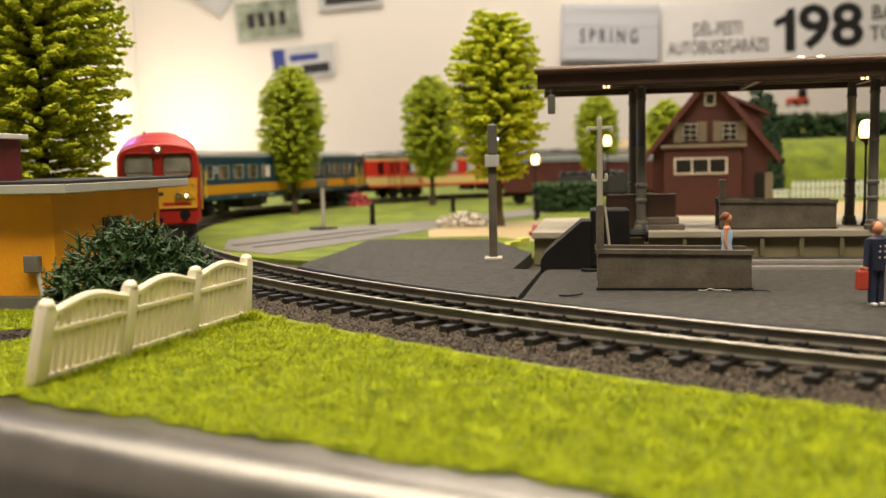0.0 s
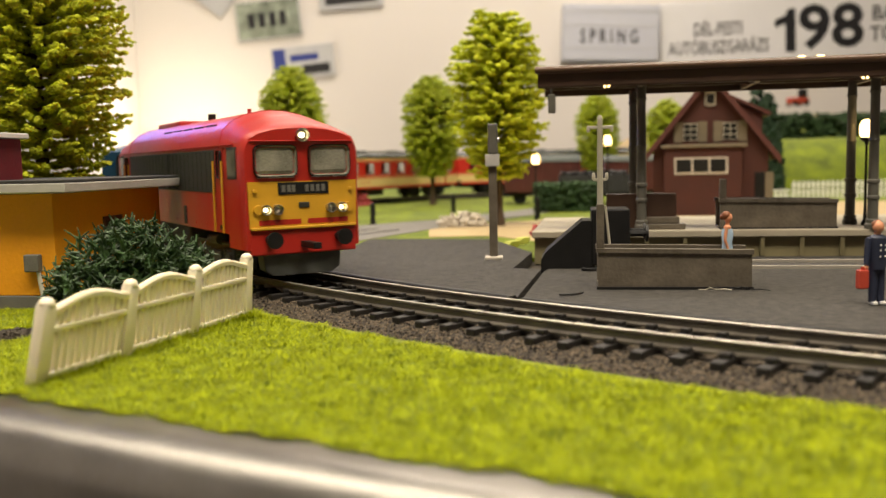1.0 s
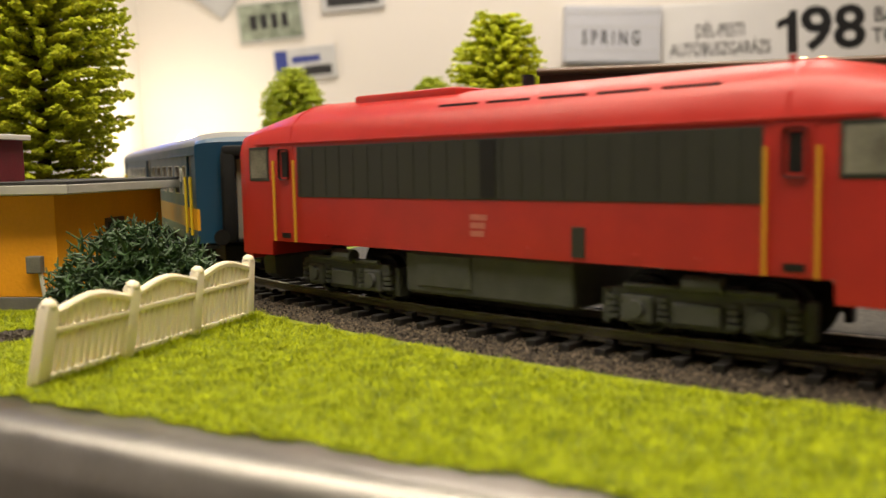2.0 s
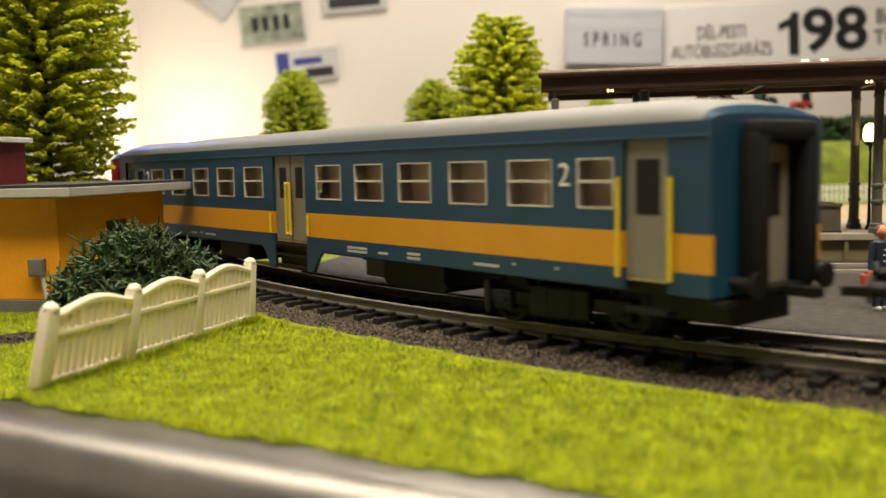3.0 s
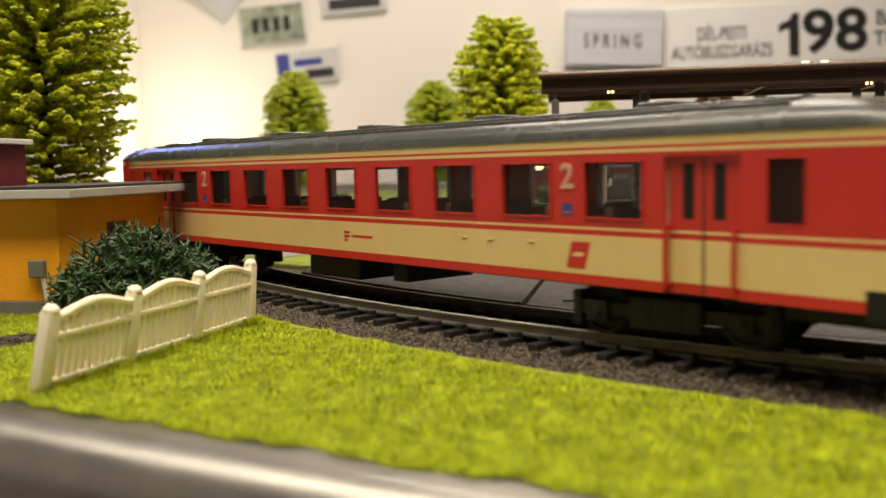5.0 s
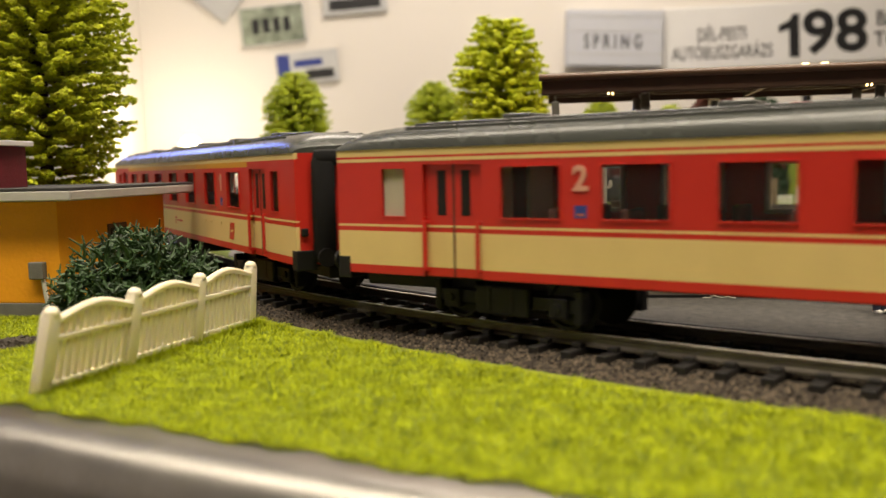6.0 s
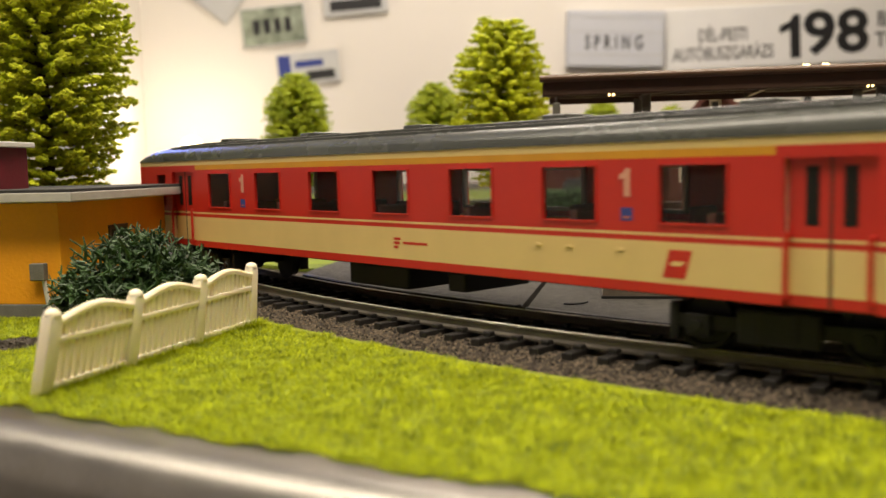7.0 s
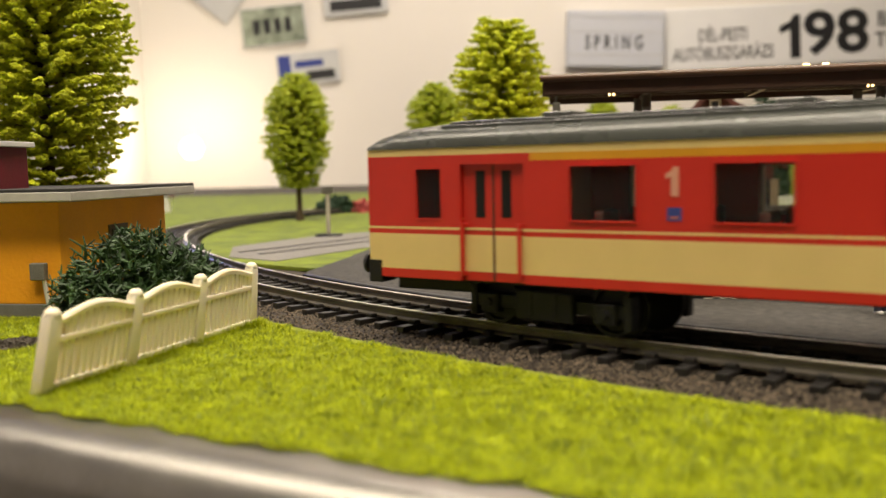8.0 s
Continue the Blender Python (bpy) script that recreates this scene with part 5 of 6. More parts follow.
def loco():
    t = thing("diesel_locomotive", "red diesel locomotive with yellow front panel and headlights lit", "locomotive")
    H, hw = L_LOCO / 2, 17.0
    z0, ztop = 13.4, 48.6
    # body shell with rounded nose ends, sections along x
    def sec(x, w, top, shoulder):
        out = [(x, -w, z0 if abs(x) < H - 14 else 9.6), (x, w, z0 if abs(x) < H - 14 else 9.6), (x, w, 26), (x, w, shoulder - 2), (x, w - 0.5, shoulder)]
        for a in (20, 40, 60, 78, 90):
            out.append((x, (w - 0.5) * math.cos(radians(a)), shoulder + (top - shoulder) * math.sin(radians(a)) ** 0.85))
        for a in (78, 60, 40, 20):
            out.append((x, -(w - 0.5) * math.cos(radians(a)), shoulder + (top - shoulder) * math.sin(radians(a)) ** 0.85))
        out += [(x, -w + 0.5, shoulder), (x, -w, shoulder - 2), (x, -w, 26)]
        return out
    secs = []
    for x, w, top, sh in [(-H, hw - 0.7, 42.6, 37.7), (-H + 0.8, hw - 0.15, 43.3, 38.2), (-H + 4, hw, 44.2, 38.5), (-H + 9, hw, 45.8, 38.5), (-H + 13.9, hw, 46.9, 38.5), (-H + 14.1, hw, 47.0, 38.5), (-H + 22, hw, ztop, 38.5), (H - 22, hw, ztop, 38.5), (H - 14.1, hw, 47.0, 38.5), (H - 13.9, hw, 46.9, 38.5), (H - 9, hw, 45.8, 38.5), (H - 4, hw, 44.2, 38.5), (H - 0.8, hw - 0.15, 43.3, 38.2), (H, hw - 0.7, 42.6, 37.7)]:
        secs.append(sec(x, w, top, sh))
    part("body", loft(B(), secs), M["red"], t, smooth=True)
    for s in (-1, 1):
        g = part("side_grille", box(B(), -60, s * (hw - 0.2), 24.8, 60, s * (hw + 0.18), 37.2, 0.1), M["grille"], t, "long dark side grille")
        for k in range(24):
            u = -59 + k * 5.0
            part("grille_bar", box(B(), u, s * (hw + 0.18), 25.2, u + 0.35, s * (hw + 0.3), 36.8), M["grille"], g)
        for e in (-1, 1):
            for u in (60.6, 69.0):
                part("handrail", rod(B(), (e * u, s * (hw + 0.8), 13.5), (e * u, s * (hw + 0.8), 34), 0.34), M["loco_yellow"], t, "yellow handrail")
            part("door_window", box(B(), e * 63.2, s * (hw - 0.2), 29.0, e * 67.2, s * (hw + 0.14), 36.9, 0.9), M["black"], t)
            part("cab_window", box(B(), e * 71.8, s * (hw - 0.2), 28.8, e * 80.4, s * (hw + 0.16), 37.6, 0.14), M["grille"], t)
            part("cab_pane", box(B(), e * 72.6, s * (hw - 0.2), 29.6, e * 79.6, s * (hw + 0.24), 36.8), M["cab_glass_reflection"], t)
        for k in range(5):
            u = -14 + k * 13.5
            part("roof_slot", box(B(), u, s * 12.3, 44.1, u + 11, s * 13.6, 45.0), M["black"], t)
        for k in range(3):
            bar(t, M["faded"], -2.6, 20.6 - k * 1.7, 2.0 - k * 0.4, 21.8 - k * 1.7, s, hw)
        part("grille_gap", box(B(), 0.6, s * (hw + 0.1), 25.2, 4.6, s * (hw + 0.34), 36.9), M["black"], g)
        part("socket_plate", box(B(), 23, s * (hw - 0.1), 14.2, 26, s * (hw + 0.25), 20.0, 0.1), M["grille"], t)
        for u in (-50, -36, 12, 36, 48):
            part("latch", box(B(), u, s * (hw - 0.1), 15.0, u + 1.2, s * (hw + 0.2), 15.6), M["red"], t)
        part("roof_edge", box(B(), -H + 8, s * (hw - 0.3), 38.1, H - 8, s * (hw + 0.35), 38.6, 0.1), M["red"], t)
    for e in (-1, 1):
        x = e * H
        part("front_panel", prism(B(), [(-15.6, 15.4), (15.6, 15.4), (15.9, 28.0), (-15.9, 28.0)], x - e * 0.4, x + e * 0.35), M["loco_yellow"], t, "yellow front panel")
        for s in (-1, 1):
            w = part("windscreen", box(B(), x - e * 0.5, s * 1.7, 29.2, x + e * 0.25, s * 14.0, 38.0, 1.6), M["rubber"], t, smooth=True)
            part("windscreen_sill", box(B(), x, s * 2.6, 29.0, x + e * 0.45, s * 13.1, 29.4), M["silver"], w)
            part("windscreen_pane", box(B(), x - e * 0.5, s * 1.95, 29.45, x + e * 0.4, s * 13.75, 37.75, 1.5), M["cab_glass_reflection"], w)
            for k in (0, 1):
                recessed_light(t, x + e * 0.3, s * (7.8 + 3.3 * k), 20.4, e, 1.45, e > 0 and k == 1, "headlight")
            part("lifting_lug", box(B(), x, s * 13.4, 25.0, x + e * 0.9, s * 14.6, 26.0, 0.2), M["loco_yellow"], t)
            part("vent_slot", box(B(), x, s * 1.0, 16.2, x + e * 0.45, s * 13.0, 17.6), M["red"], t)
        part("visor", box(B(), x - e * 0.3, -15.0, 38.75, x + e * 0.5, 15.0, 39.2, 0.15), M["red"], t)
        xs = e * (H - 22)
        part("roof_seam", loft(B(), [sec(xs - 0.25, hw + 0.12, ztop + 0.14, 38.6), sec(xs + 0.25, hw + 0.12, ztop + 0.1, 38.6)]), M["red"], t)
        for s in (-1, 1):
            d = part("door", box(B(), e * 61.6, s * (hw - 0.2), 14.0, e * 68.2, s * (hw + 0.1), 37.6, 0.08), M["red"], t)
            part("door_step", box(B(), e * 63.4, s * (hw + 0.05), 14.3, e * 67.0, s * (hw + 0.2), 15.6), M["black"], d)
            part("lamp_pod", rod(B(), (x, s * 13.2, 20.4), (x + e * 0.9, s * 13.2, 20.4), 1.5, 1.3, 14), M["loco_yellow"], t)
        recessed_light(t, x + e * 0.1, 0, 40.6, e, 1.9, e > 0, "top_headlight")
        part("front_ledge", box(B(), x, -15.4, 14.9, x + e * 1.0, 15.4, 15.7, 0.2), M["loco_yellow"], t)
        part("crest", box(B(), x, -1.6, 20.6, x + e * 0.7, 1.6, 22.2, 0.3), M["grille"], t)
        n = part("number_board", box(B(), x, -7.4, 24.4, x + e * 0.6, 7.4, 27.7, 0.1), M["black"], t, "dark number board")
        for k in (-5.9, -4.3, -3.0, 0.9, 2.5, 4.1, 5.7):
            part("number_bar", box(B(), x + e * 0.6, k - 0.5, 25.1, x + e * 0.7, k + 0.5, 27.0), M["plinth"], n)
        part("plough", prism(B(), [(-8.5, 2.0), (8.5, 2.0), (11.0, 3.6), (11.5, 8.5), (-11.5, 8.5), (-11.0, 3.6)], x - e * 7, x - e * 1.8), M["under"], t)
        part("buffer_beam", box(B(), x - e * 3, -15.5, 8.0, x + e * 0.2, 15.5, 14.6, 0.4), M["red"], t)
        buffers(t, x, 12.3, e)
    part("fuel_tank", box(B(), -24, -15.2, 3.6, 22, 15.2, 13.2, 0.8), M["under"], t)
    part("tank_lid", box(B(), -20, -15.6, 5.5, -4, -15.2, 12.5, 0.2), M["under"], t)
    part("exhaust", rod(B(), (0, 0, 48), (0, 0, 51), 1.4), M["black"], t)
    part("horn", rod(B(), (60, -6, 46.5), (60, -6, 49.2), 0.6), M["red"], t)
    part("roof_hatch", box(B(), -48, -8, 46.5, -14, 8, 49.3, 0.7), M["red"], t, smooth=True)
    bg = [bogie(t, s * 46, (-11.5, 11.5), 5.6, M["under"], heavy=True) for s in (1, -1)]
    return t, bg, 46


def interior(t, half, hw, seats, cloth):
    part("coach_floor", box(B(), -half + 2, -hw + 1, 12, half - 2, hw - 1, 13.2), M["inner_wall"], t)
    bm = B()
    for k in range(seats):
        u = -half + 45 + (2 * half - 90) * (k + 0.5) / seats
        for s in (-1, 1):
            box(bm, u - 3.5, s * 4, 13.2, u + 3.5, s * 13, 17.5, 0.5)
            box(bm, u - 0.9, s * 5, 17.5, u + 0.9, s * 13.5, 24.5, 0.5)
    part("seat", bm, cloth, t, kind="stuff")
    for u in (-half + 38, half - 38):
        for s in (-1, 1):
            part("partition", box(B(), u - 0.4, s * 4, 13.2, u + 0.4, s * (hw - 1), 37), M["inner_wall"], t)


def blue_car():
    t = thing("blue_coach", "petrol blue passenger coach with amber stripe and grey roof", "coach")
    H, hw = L_BLUE / 2, 16.4
    wins = []
    step = 19.3
    for e in (-1, 1):
        for k in range(6):
            u = 15.3 + k * (step if e < 0 else 18.9)
            w = 12.5 if k < 5 else 8.8
            wins.append((u, u + w) if e > 0 else (-(u + w), -u))
    wins = sorted(wins)
    mid = [(-9.2, 9.2)]
    ends = [(-132.2, -122.8), (120.8, 130.2)]
    for s in (-1, 1):
        wall_band("skirt", M["blue"], t, -H, H, 10.4, 14.2, s, hw, ends + mid)
        wall_band("amber_stripe", M["amber"], t, -H, H, 14.2, 20.6, s, hw, ends + mid, label="amber waist stripe")
        wall_band("waist_band", M["blue"], t, -H, H, 20.6, 23.2, s, hw, ends + mid)
        for a, b in ((-H, -132.2), (-122.8, -9.2), (9.2, 120.8), (130.2, H)):
            holed_band("window_band", M["blue"], t, a, b, 23.2, 34.3, s, hw, [o for o in wins if a < o[0] < b], 24.3, 33.4)
        wall_band("top_band", M["blue"], t, -H, H, 34.3, 36.2, s, hw, ends + mid)
        wall_band("eave_band", M["blue"], t, -H, H, 36.2, 39.0, s, hw)
        part("gutter", box(B(), -H, s * hw, 36.3, H, s * (hw + 0.35), 36.75, 0.1), M["blue"], t)
        pane_set(t, wins, 24.3, 33.4, s, hw, M["frame_grey"], bar=29.2, glass=M["pane_milky"])
        for a, b in mid + ends:
            lo = 3.8 if (a, b) in mid else 11.0
            d = part("door", box(B(), a, s * (hw - 1.6), 12.6, b, s * (hw - 0.8), 36.2), M["door_grey"], t, "grey coach door")
            c = (a + b) / 2
            if (a, b) in mid:
                for q in (-1, 1):
                    part("door_window", box(B(), c + q * 4.6 - 2.0, s * (hw - 0.9), 24.5, c + q * 4.6 + 2.0, s * (hw - 0.7), 33, 0.1), M["black"], d)
                part("door_gap", box(B(), c - 0.2, s * (hw - 0.9), 12.7, c + 0.2, s * (hw - 0.72), 36.2), M["black"], d)
                bm = B()
                for q in (-1.0, 1.0):
                    rod(bm, (c + q, s * (hw + 0.4), 14.5), (c + q, s * (hw + 0.4), 28.5), 0.42)
                for zz in (14.5, 28.5):
                    rod(bm, (c - 1.3, s * (hw + 0.4), zz), (c + 1.3, s * (hw + 0.4), zz), 0.42)
                part("handrail", bm, M["bright_yellow"], d, "yellow door handrail")
                for q in (-1, 1):
                    part("grab_rail", rod(B(), (c + q * 10.8, s * (hw + 0.4), 14.5), (c + q * 10.8, s * (hw + 0.4), 20), 0.4), M["bright_yellow"], d)
                st = part("step_well", box(B(), a, s * (hw - 3), 4.2, b, s * (hw - 1.8), 12.6), M["black"], t)
                for zz in (5.0, 8.0, 11.0):
                    part("step", box(B(), a, s * (hw - 1.8), zz, b, s * (hw - 0.2), zz + 0.6), M["black"], st)
                for q in (-1, 1):
                    part("skirt_drop", prism(B(), [(c + q * 9.2, 4.4), (c + q * 9.2, 10.4), (c + q * 17.5, 10.4), (c + q * 15.4, 8.6), (c + q * 13, 5.2)], s * (hw - 0.9), s * hw, "y"), M["blue"], t)
            else:
                part("door_window", box(B(), c - 2.6, s * (hw - 0.9), 23.5, c + 2.6, s * (hw - 0.7), 33, 0.1), M["black"], d)
                for q in (-1, 1):
                    part("handrail", rod(B(), (c + q * 5.6, s * (hw + 0.5), 12.5), (c + q * 5.6, s * (hw + 0.5), 30), 0.45), M["bright_yellow"], d, "yellow door handrail")
                part("step", box(B(), a, s * (hw - 3), 6.5, b, s * (hw + 0.2), 7.2), M["black"], t)
        for e in (-1, 1):
            lettering("class_number", "2", 6.2, M["white"], t, Matrix.Translation((-108.0 if e < 0 else 106.6, s * (hw + 0.1), 30.2)) @ Matrix.Rotation(0 if s < 0 else math.pi, 4, "Z") @ Matrix.Rotation(radians(90), 4, "X"))
            if e > 0:
                continue
            c = -100.0
            bm = B()
            prism(bm, [(c - 6.2, 20.63), (c + 6.2, 20.63), (c + 4.2, 14.6), (c - 4.2, 14.6)], s * hw, s * (hw + 0.05), "y")
            part("emblem_field", bm, M["blue"], t)
            bm = B()
            for k in range(20):
                a0, a1 = 2 * math.pi * k / 20, 2 * math.pi * (k + 1) / 20
                rod(bm, (c + 2.5 * math.cos(a0), s * (hw + 0.12), 17.4 + 2.5 * math.sin(a0)), (c + 2.5 * math.cos(a1), s * (hw + 0.12), 17.4 + 2.5 * math.sin(a1)), 0.3, seg=5)
            box(bm, c - 4.6, s * (hw + 0.02), 17.1, c + 4.6, s * (hw + 0.2), 17.7)
            part("emblem", bm, M["amber"], t, "round amber emblem")
        for u, w, z in ((-70, 5, 11.6), (-62, 1.6, 11.8), (-58, 8, 11.6), (30, 9, 11.3), (30, 9, 12.2), (44, 4, 11.6), (56, 5, 12.2), (56, 5, 11.2), (80, 8, 11.6), (-104, 0.8, 12.4), (-92, 0.8, 12.4), (104, 0.8, 12.4), (92, 0.8, 12.4)):
            bar(t, M["fascia"], u, z, u + w, z + 0.6, s, hw)
    for e in (-1, 1):
        x = e * H
        part("end_wall", box(B(), x - e * 1.0, -hw + 0.9, 10.4, x, hw - 0.9, 39.0), M["blue"], t)
        for v in (-1, 1):
            part("gangway_tube", box(B(), x, v * 5.2, 10.5, x + e * 4.0, v * 9.4, 37.5, 1.4), M["rubber"], t, "black rubber gangway tube", smooth=True)
            part("corner_step", box(B(), x - e * 1.0, v * 10.5, 8.8, x + e * 1.4, v * 15.4, 9.6), M["black"], t)
        part("gangway_top", box(B(), x, -9.0, 35.5, x + e * 4.0, 9.0, 39.0, 1.2), M["rubber"], t, smooth=True)
        part("gangway_plate", box(B(), x, -5.2, 10.5, x + e * 3.6, 5.2, 11.6, 0.2), M["black"], t)
        d = part("end_door", box(B(), x, -4.6, 11.6, x + e * 0.5, 4.6, 35), M["door_grey"], t, "grey end door")
        part("door_window", box(B(), x + e * 0.5, -2.2, 23, x + e * 0.65, 2.2, 32), M["black"], d)
        buffers(t, x, 12.3, e)
    roof_shell("roof", t, M["car_grey_roof"], H, hw - 0.1, 39.0, 43.6, 14, 3.4, "light grey arched roof", ends=M["blue"])
    part("tank", prism(B(), [(36, 9.4), (36, 4.2), (38, 2.8), (60, 2.8), (62, 4.2), (62, 9.4)], -9.5, 9.5, "y"), M["black"], t)
    part("battery_box", box(B(), 27, -9, 4.4, 35.5, 9, 9.4, 0.3), M["under"], t)
    part("tank", box(B(), -60, -10.5, 3.8, -38, 10.5, 9.4, 0.6), M["black"], t)
    part("pipe", box(B(), 65.6, -14.6, 6.0, 67.2, -13.2, 10.0, 0.2), M["black"], t)
    part("underframe", box(B(), -H + 3, -12.5, 9.4, H - 3, 12.5, 12), M["black"], t)
    for e in (-1, 1):
        # black block for the draw gear and the shade beneath the coach end
        part("draw_gear_and_shade", box(B(), e * 118, -8.5, 4.6, e * (H - 1), 8.5, 9.4, 0.4), M["black"], t)
    interior(t, H, hw, 16, M["beige_seat"])
    for a, b in wins:
        for s in (-1, 1):
            y0, y1 = sorted((s * (hw - 5.0), s * (hw - 4.4)))
            part("inner_panel", box(B(), a - 1.0, y0, 13.2, a + (b - a) * 0.58, y1, 36), M["tan_panel"], t, "tan inner panel")
    for u in [e * (31.2 + 19.1 * k) for e in (-1, 1) for k in range(5)]:
        part("compartment_wall", box(B(), u - 0.4, -hw + 1.2, 13.2, u + 0.4, 5, 37), M["inner_wall"], t)
    bg = [bogie(t, s * 99, (-14, 14), 5.3, M["black"]) for s in (1, -1)]
    return t, bg, 99


def red_car(first):
    name = "red_cream_coach"
    label = "red and cream first class coach with yellow line under the roof" if first else "red and cream second class coach with dark roof"
    t = thing(name, label, "coach", group="red and cream coaches")
    H, hw = L_RED / 2, 16.2
    n, p = (7, 27.3) if first else (9, 21.8)
    wins = [((k - (n - 1) / 2) * p - 6.85, (k - (n - 1) / 2) * p + 6.85) for k in range(n)]
    ends = [(-124.2, -117.4), (117.4, 124.2)]
    doors = [(-113.0, -98.4), (98.4, 113.0)]
    for s in (-1, 1):
        wall_band("sill_band", M["car_red"], t, -H, H, 10.0, 11.9, s, hw, doors)
        wall_band("cream_band", M["cream"], t, -H, H, 11.9, 19.4, s, hw, doors, label="cream lower band")
        wall_band("red_line", M["car_red"], t, -H, H, 19.4, 20.4, s, hw, doors)
        wall_band("cream_line", M["cream"], t, -H, H, 20.4, 20.9, s, hw, doors)
        for a, b in ((-H, -113.0), (-98.4, 98.4), (113.0, H)):
            holed_band("window_band", M["car_red"], t, a, b, 20.9, 33.7, s, hw, [o for o in wins + ends if a < o[0] < b], 22.4, 33.2)
        if first:
            wall_band("top_band", M["car_red"], t, -H, H, 33.7, 34.2, s, hw)
            wall_band("yellow_line", M["amber"], t, -97, 97, 34.2, 35.7, s, hw, label="yellow first class line")
            wall_band("top_end", M["car_red"], t, -H, -97, 34.2, 35.7, s, hw)
            wall_band("top_end", M["car_red"], t, 97, H, 34.2, 35.7, s, hw)
        else:
            wall_band("top_band", M["car_red"], t, -H, H, 33.7, 35.7, s, hw)
        wall_band("cornice", M["cream"], t, -H, H, 35.7, 37.2, s, hw)
        if not first:
            wall_band("cream_line", M["cream"], t, -H, H, 34.5, 35.2, s, hw + 0.05)
        pane_set(t, wins, 22.4, 33.2, s, hw, M["car_red"], blinds=(), proud=0.3, inner=M["frame_grey"] if s > 0 else None)
        pane_set(t, ends, 22.4, 33.2, s, hw, M["car_red"], blinds=() if first else (0,))
        for a, b in doors:
            c = (a + b) / 2
            d = part("door", box(B(), a, s * (hw - 1.8), 10.0, b, s * (hw - 1.0), 33.9, 0.1), M["car_red"], t, "red folding door set back in the wall")
            for q in (-1, 1):
                m, w = c + q * 3.6, 3.3
                part("door_panel", box(B(), m - w, s * (hw - 1.0), 11.9, m + w, s * (hw - 0.94), 19.4), M["cream"], d)
                part("door_line", box(B(), m - w, s * (hw - 1.0), 20.4, m + w, s * (hw - 0.94), 20.9), M["cream"], d)
                part("door_window", box(B(), c + q * 3.0 - 1.1, s * (hw - 1.0), 23, c + q * 3.0 + 1.1, s * (hw - 0.9), 32.4, 0.04), M["black"], d)
                part("handrail", rod(B(), (c + q * 6.6, s * (hw + 0.6), 11.5), (c + q * 6.6, s * (hw + 0.6), 21.5), 0.42), M["car_red"], d)
                for z in (11.5, 21.5):
                    part("rail_foot", box(B(), c + q * 6.6 - 0.35, s * (hw - 1.0), z - 0.35, c + q * 6.6 + 0.35, s * (hw + 0.8), z + 0.35, 0.1), M["car_red"], d)
            part("door_gap", box(B(), c - 0.2, s * (hw - 1.05), 10.1, c + 0.2, s * (hw - 0.9), 33.6), M["grille"], d)
        em = part("emblem", prism(B(), [(-3, 0), (1.6, 0), (3, 5), (-1.6, 5)], s * hw, s * (hw + 0.08), "y"), M["car_red"], t, "slanted red emblem")
        em.matrix_basis = pose(79 * MM, 0, 13 * MM)
        part("emblem_stroke", prism(B(), [(-1.6, 2.2), (0.9, 2.2), (1.6, 3.0), (-0.8, 3.0)], s * (hw + 0.08), s * (hw + 0.12), "y"), M["cream"], em)
        for e in (-1, 1):
            u = wins[0][1] + (wins[1][0] - wins[0][1]) / 2 if e < 0 else wins[-1][0] - (wins[1][0] - wins[0][1]) / 2
            if first:
                one = prism(B(), [(-0.55, -2.6), (0.75, -2.6), (0.75, 2.6), (-0.15, 2.6), (-0.55, 1.9), (-1.6, 1.4), (-1.6, 0.5), (-0.55, 0.9)], -0.12, 0.02, "y")
                part("class_number", one, M["class_pink"], t).matrix_basis = pose(u * MM, s * (hw + 0.02) * MM, 29.9 * MM, 0, 0, 0 if s < 0 else 180)
            else:
                lettering("class_number", "2", 6.6, M["class_pink"], t, Matrix.Translation((u, s * (hw + 0.1), 30.2)) @ Matrix.Rotation(0 if s < 0 else math.pi, 4, "Z") @ Matrix.Rotation(radians(90), 4, "X"), bold=0.18)
            pg = part("pictogram", box(B(), u - 1.3, s * hw, 22.9, u + 1.3, s * (hw + 0.08), 25.3), M["plate_blue"], t, "dark blue pictogram plate")
            part("pictogram_mark", box(B(), u - 0.8, s * (hw + 0.08), 23.3, u + 0.8, s * (hw + 0.12), 23.7), M["faded"], pg)
        for k, wd in enumerate((2.5, 2.2, 1.6)):
            bar(t, M["car_red"], 1, 16.4 - k * 1.0, 1 + wd, 17.0 - k * 1.0, s, hw)
        bar(t, M["car_red"], 4.4, 15.5, 13, 16.1, s, hw)
        for u in (46, 54, 66):
            part("rivet_plate", box(B(), u, s * hw, 17.2, u + 1.6, s * (hw + 0.25), 17.8, 0.1), M["cream"], t)
    for e in (-1, 1):
        x = e * H
        part("end_wall", box(B(), x - e * 1.0, -hw + 0.9, 10.0, x, hw - 0.9, 37.2), M["car_red"], t)
        for v in (-1, 1):
            part("gangway_tube", box(B(), x, v * 6.5, 10.5, x + e * 3.4, v * 12.5, 36.5, 1.6), M["rubber"], t, "black rubber gangway tube", smooth=True)
            part("lamp_bracket", box(B(), x - e * 0.2, v * 13.2, 17, x + e * 0.8, v * 15, 19, 0.3), M["black"], t)
            part("corner_cut", box(B(), x - e * 3.2, v * 11, 8.6, x + e * 0.4, v * (hw + 0.15), 13.6, 0.3), M["black"], t)
        part("gangway_top", box(B(), x, -12, 34.0, x + e * 3.4, 12, 38.0, 1.4), M["rubber"], t, smooth=True)
        part("bridge_plate", box(B(), x, -5.5, 11, x + e * 3.0, 5.5, 12.2, 0.2), M["black"], t)
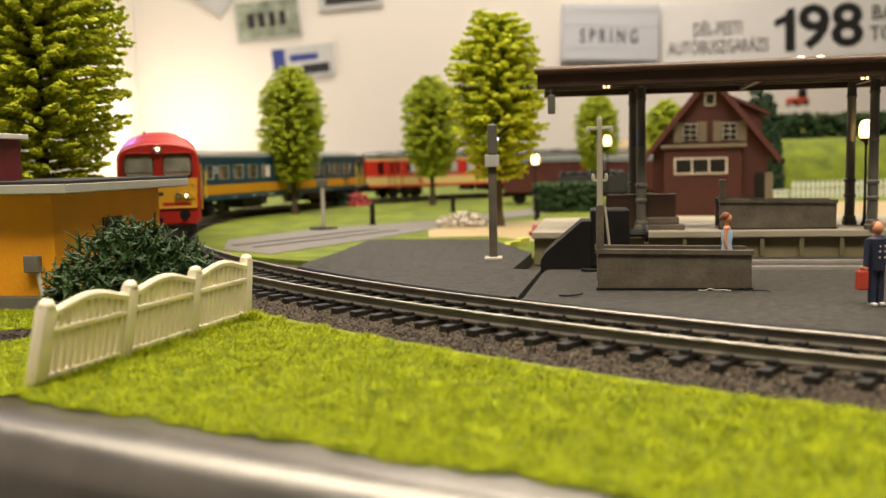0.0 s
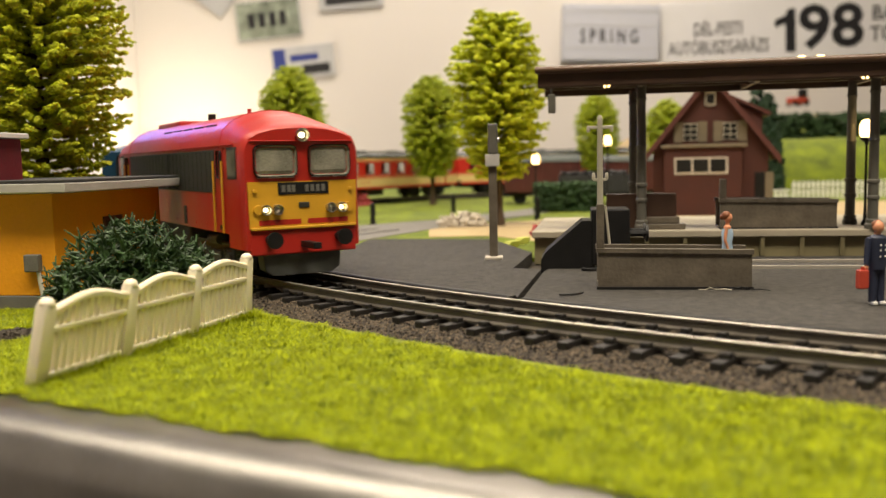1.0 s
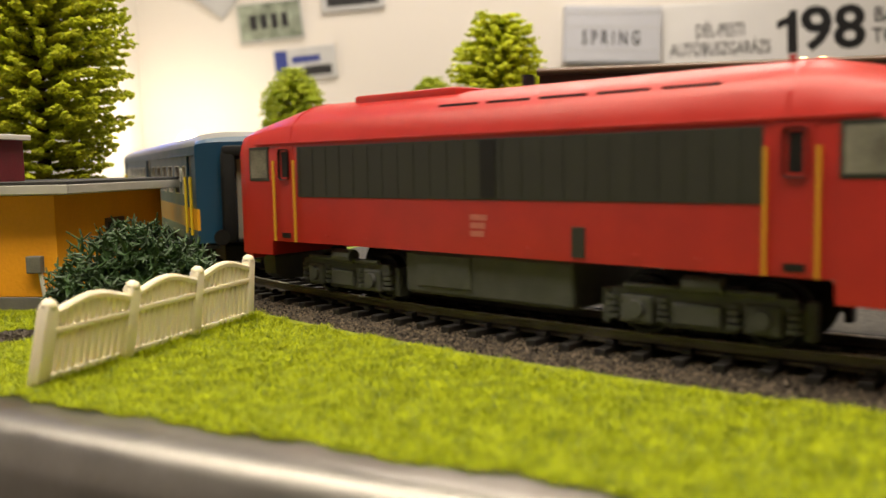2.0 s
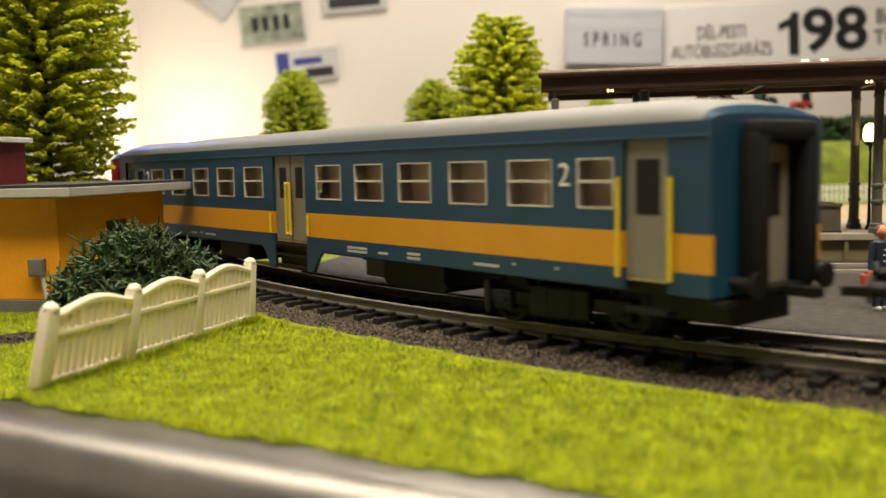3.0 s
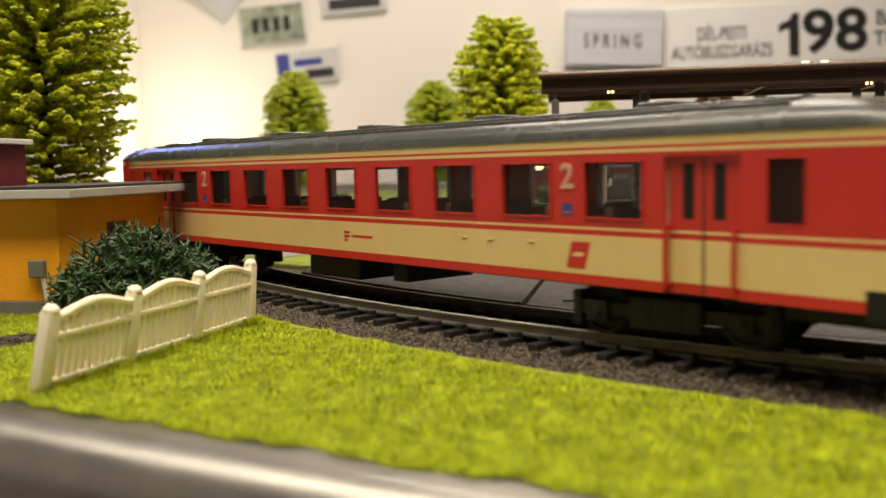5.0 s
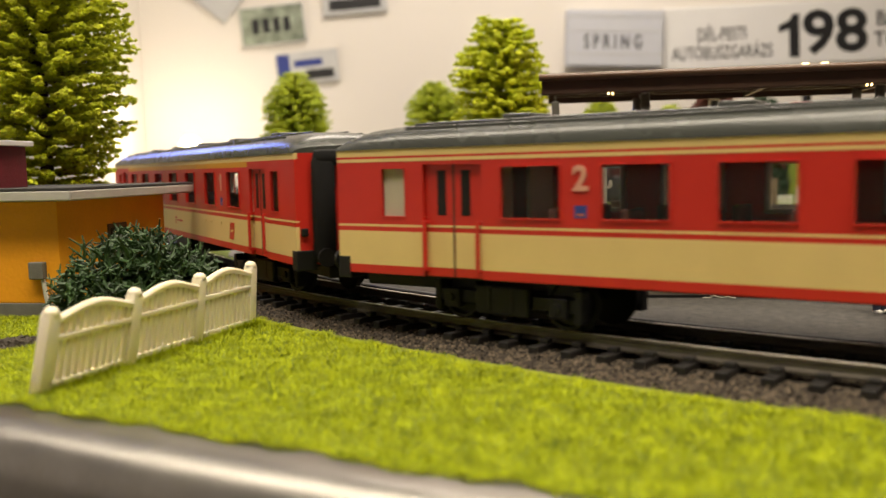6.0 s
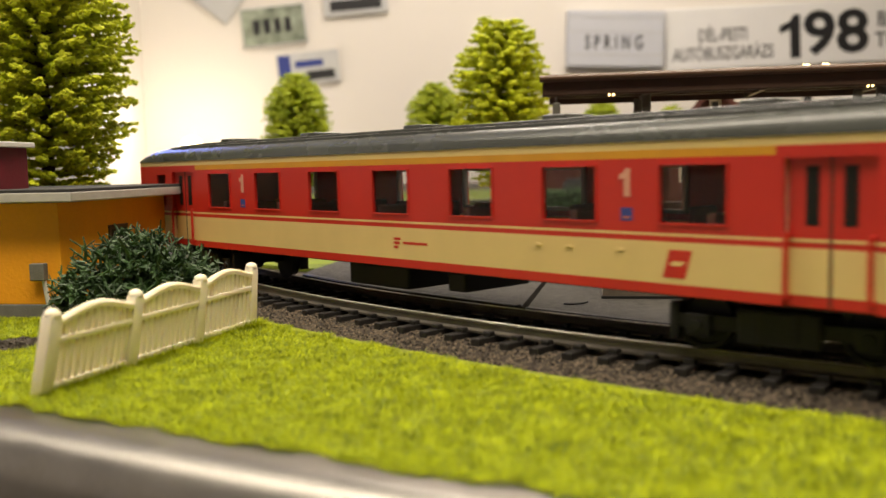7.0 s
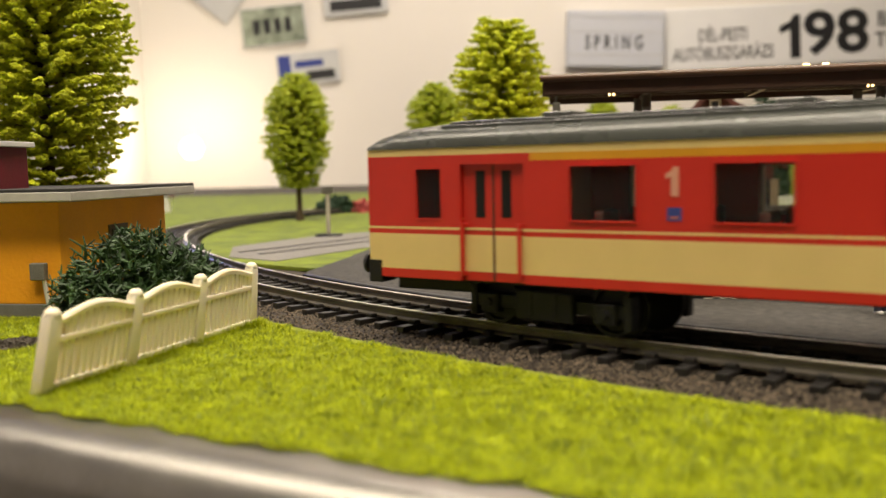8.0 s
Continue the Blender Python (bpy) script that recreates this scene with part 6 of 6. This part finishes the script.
        d = part("end_door", box(B(), x, -4, 12.4, x + e * 0.4, 4, 33), M["car_red"], t)
        part("door_window", box(B(), x + e * 0.4, -1.5, 24, x + e * 0.55, 1.5, 31), M["black"], d)
        buffers(t, x, 12.0, e)
    r = roof_shell("roof", t, M["dark_roof"], H, hw + 0.2, 37.2, 42.8, 16, 3.8, "dark grey ribbed roof")
    for v in (-12.5, -9.0, -5.0, 5.0, 9.0, 12.5):
        c = (abs(v) / (hw + 0.2)) ** (1 / 0.75)
        z = 37.2 + 5.6 * (1 - c * c) ** 0.4
        part("roof_rib", box(B(), -H + 17, v - 0.45, z - 1.0, H - 17, v + 0.45, z + 0.45, 0.2), M["dark_roof"], r)
    for k in range(5):
        u = -H + 40 + k * 46
        part("vent", box(B(), u - 3.5, -5, 42.0, u + 3.5, 5, 44.1, 0.5), M["dark_roof"], r)
    part("underframe", box(B(), -H + 3, -12.5, 9.2, H - 3, 12.5, 11.5), M["black"], t)
    for e in (-1, 1):
        # coupling gear together with the shadow under the end, as one black box
        part("draw_gear_and_shade", box(B(), e * 116, -7.5, 6.2, e * (H - 1), 7.5, 9.2, 0.4), M["black"], t)
    part("battery_box", box(B(), -24, -11, 3.6, 0, 11, 9.2, 0.5), M["black"], t)
    part("battery_box", box(B(), 14, -11, 4.6, 20, 11, 9.2, 0.5), M["black"], t)
    interior(t, H, hw, 12, M["brown_seat"])
    bg = [bogie(t, s * 94, (-14, 14), 5.3, M["black"]) for s in (1, -1)]
    return t, bg, 94


# distance of each vehicle's middle behind the locomotive's, in mm along the curve
GAPS = (0.0, 243.6, 531.8, 813.1)


def travel(t):
    """Arc length of the locomotive's middle; the train slows a little."""
    return 2075.2 + 163.77 * t - 0.046 * t * t - 0.1171 * t ** 3


def rail_point(s):
    """The middle of the track at arc length s; straight past the end of the curve."""
    x, y, _ = line(s)
    return Vector((x, y, 0))


def rail_angle(s):
    return line(s)[2] + 90


def car_pose(s, half):
    a, b = rail_point(s + half), rail_point(s - half)
    m = (a + b) / 2
    return m, math.degrees(math.atan2(a.y - b.y, a.x - b.x))


TRAIN = [loco(), blue_car(), red_car(False), red_car(True)]


def motions():
    for (car, bogies, half), gap in zip(TRAIN, GAPS):
        rows, turns = [], [[], []]
        for k in range(33):
            t = k * 0.25
            s = travel(t) - gap
            m, a = car_pose(s, half)
            rows.append((t, pose(m.x * MM, m.y * MM, 0, 0, 0, a)))
            for j, e in enumerate((1, -1)):
                turns[j].append((t, pose(e * half * MM, 0, 0, 0, 0, rail_angle(s + e * half) - a)))
        walk(car, rows)
        for (ob, sets), tr in zip(bogies, turns):
            walk(ob, tr)
            for wheel, w, s, r in sets:
                spin = []
                for k in range(241):
                    t = k / 30
                    turn = pose(0, 0, 0, 0, math.degrees((travel(t) - travel(0)) / r) % 360, 0)
                    spin.append((t, pose(w * MM, s * 6.6 * MM, r * MM) @ turn @ pose(0, 0, 0, -90 * s, 0, 0)))
                walk(wheel, spin)


motions()
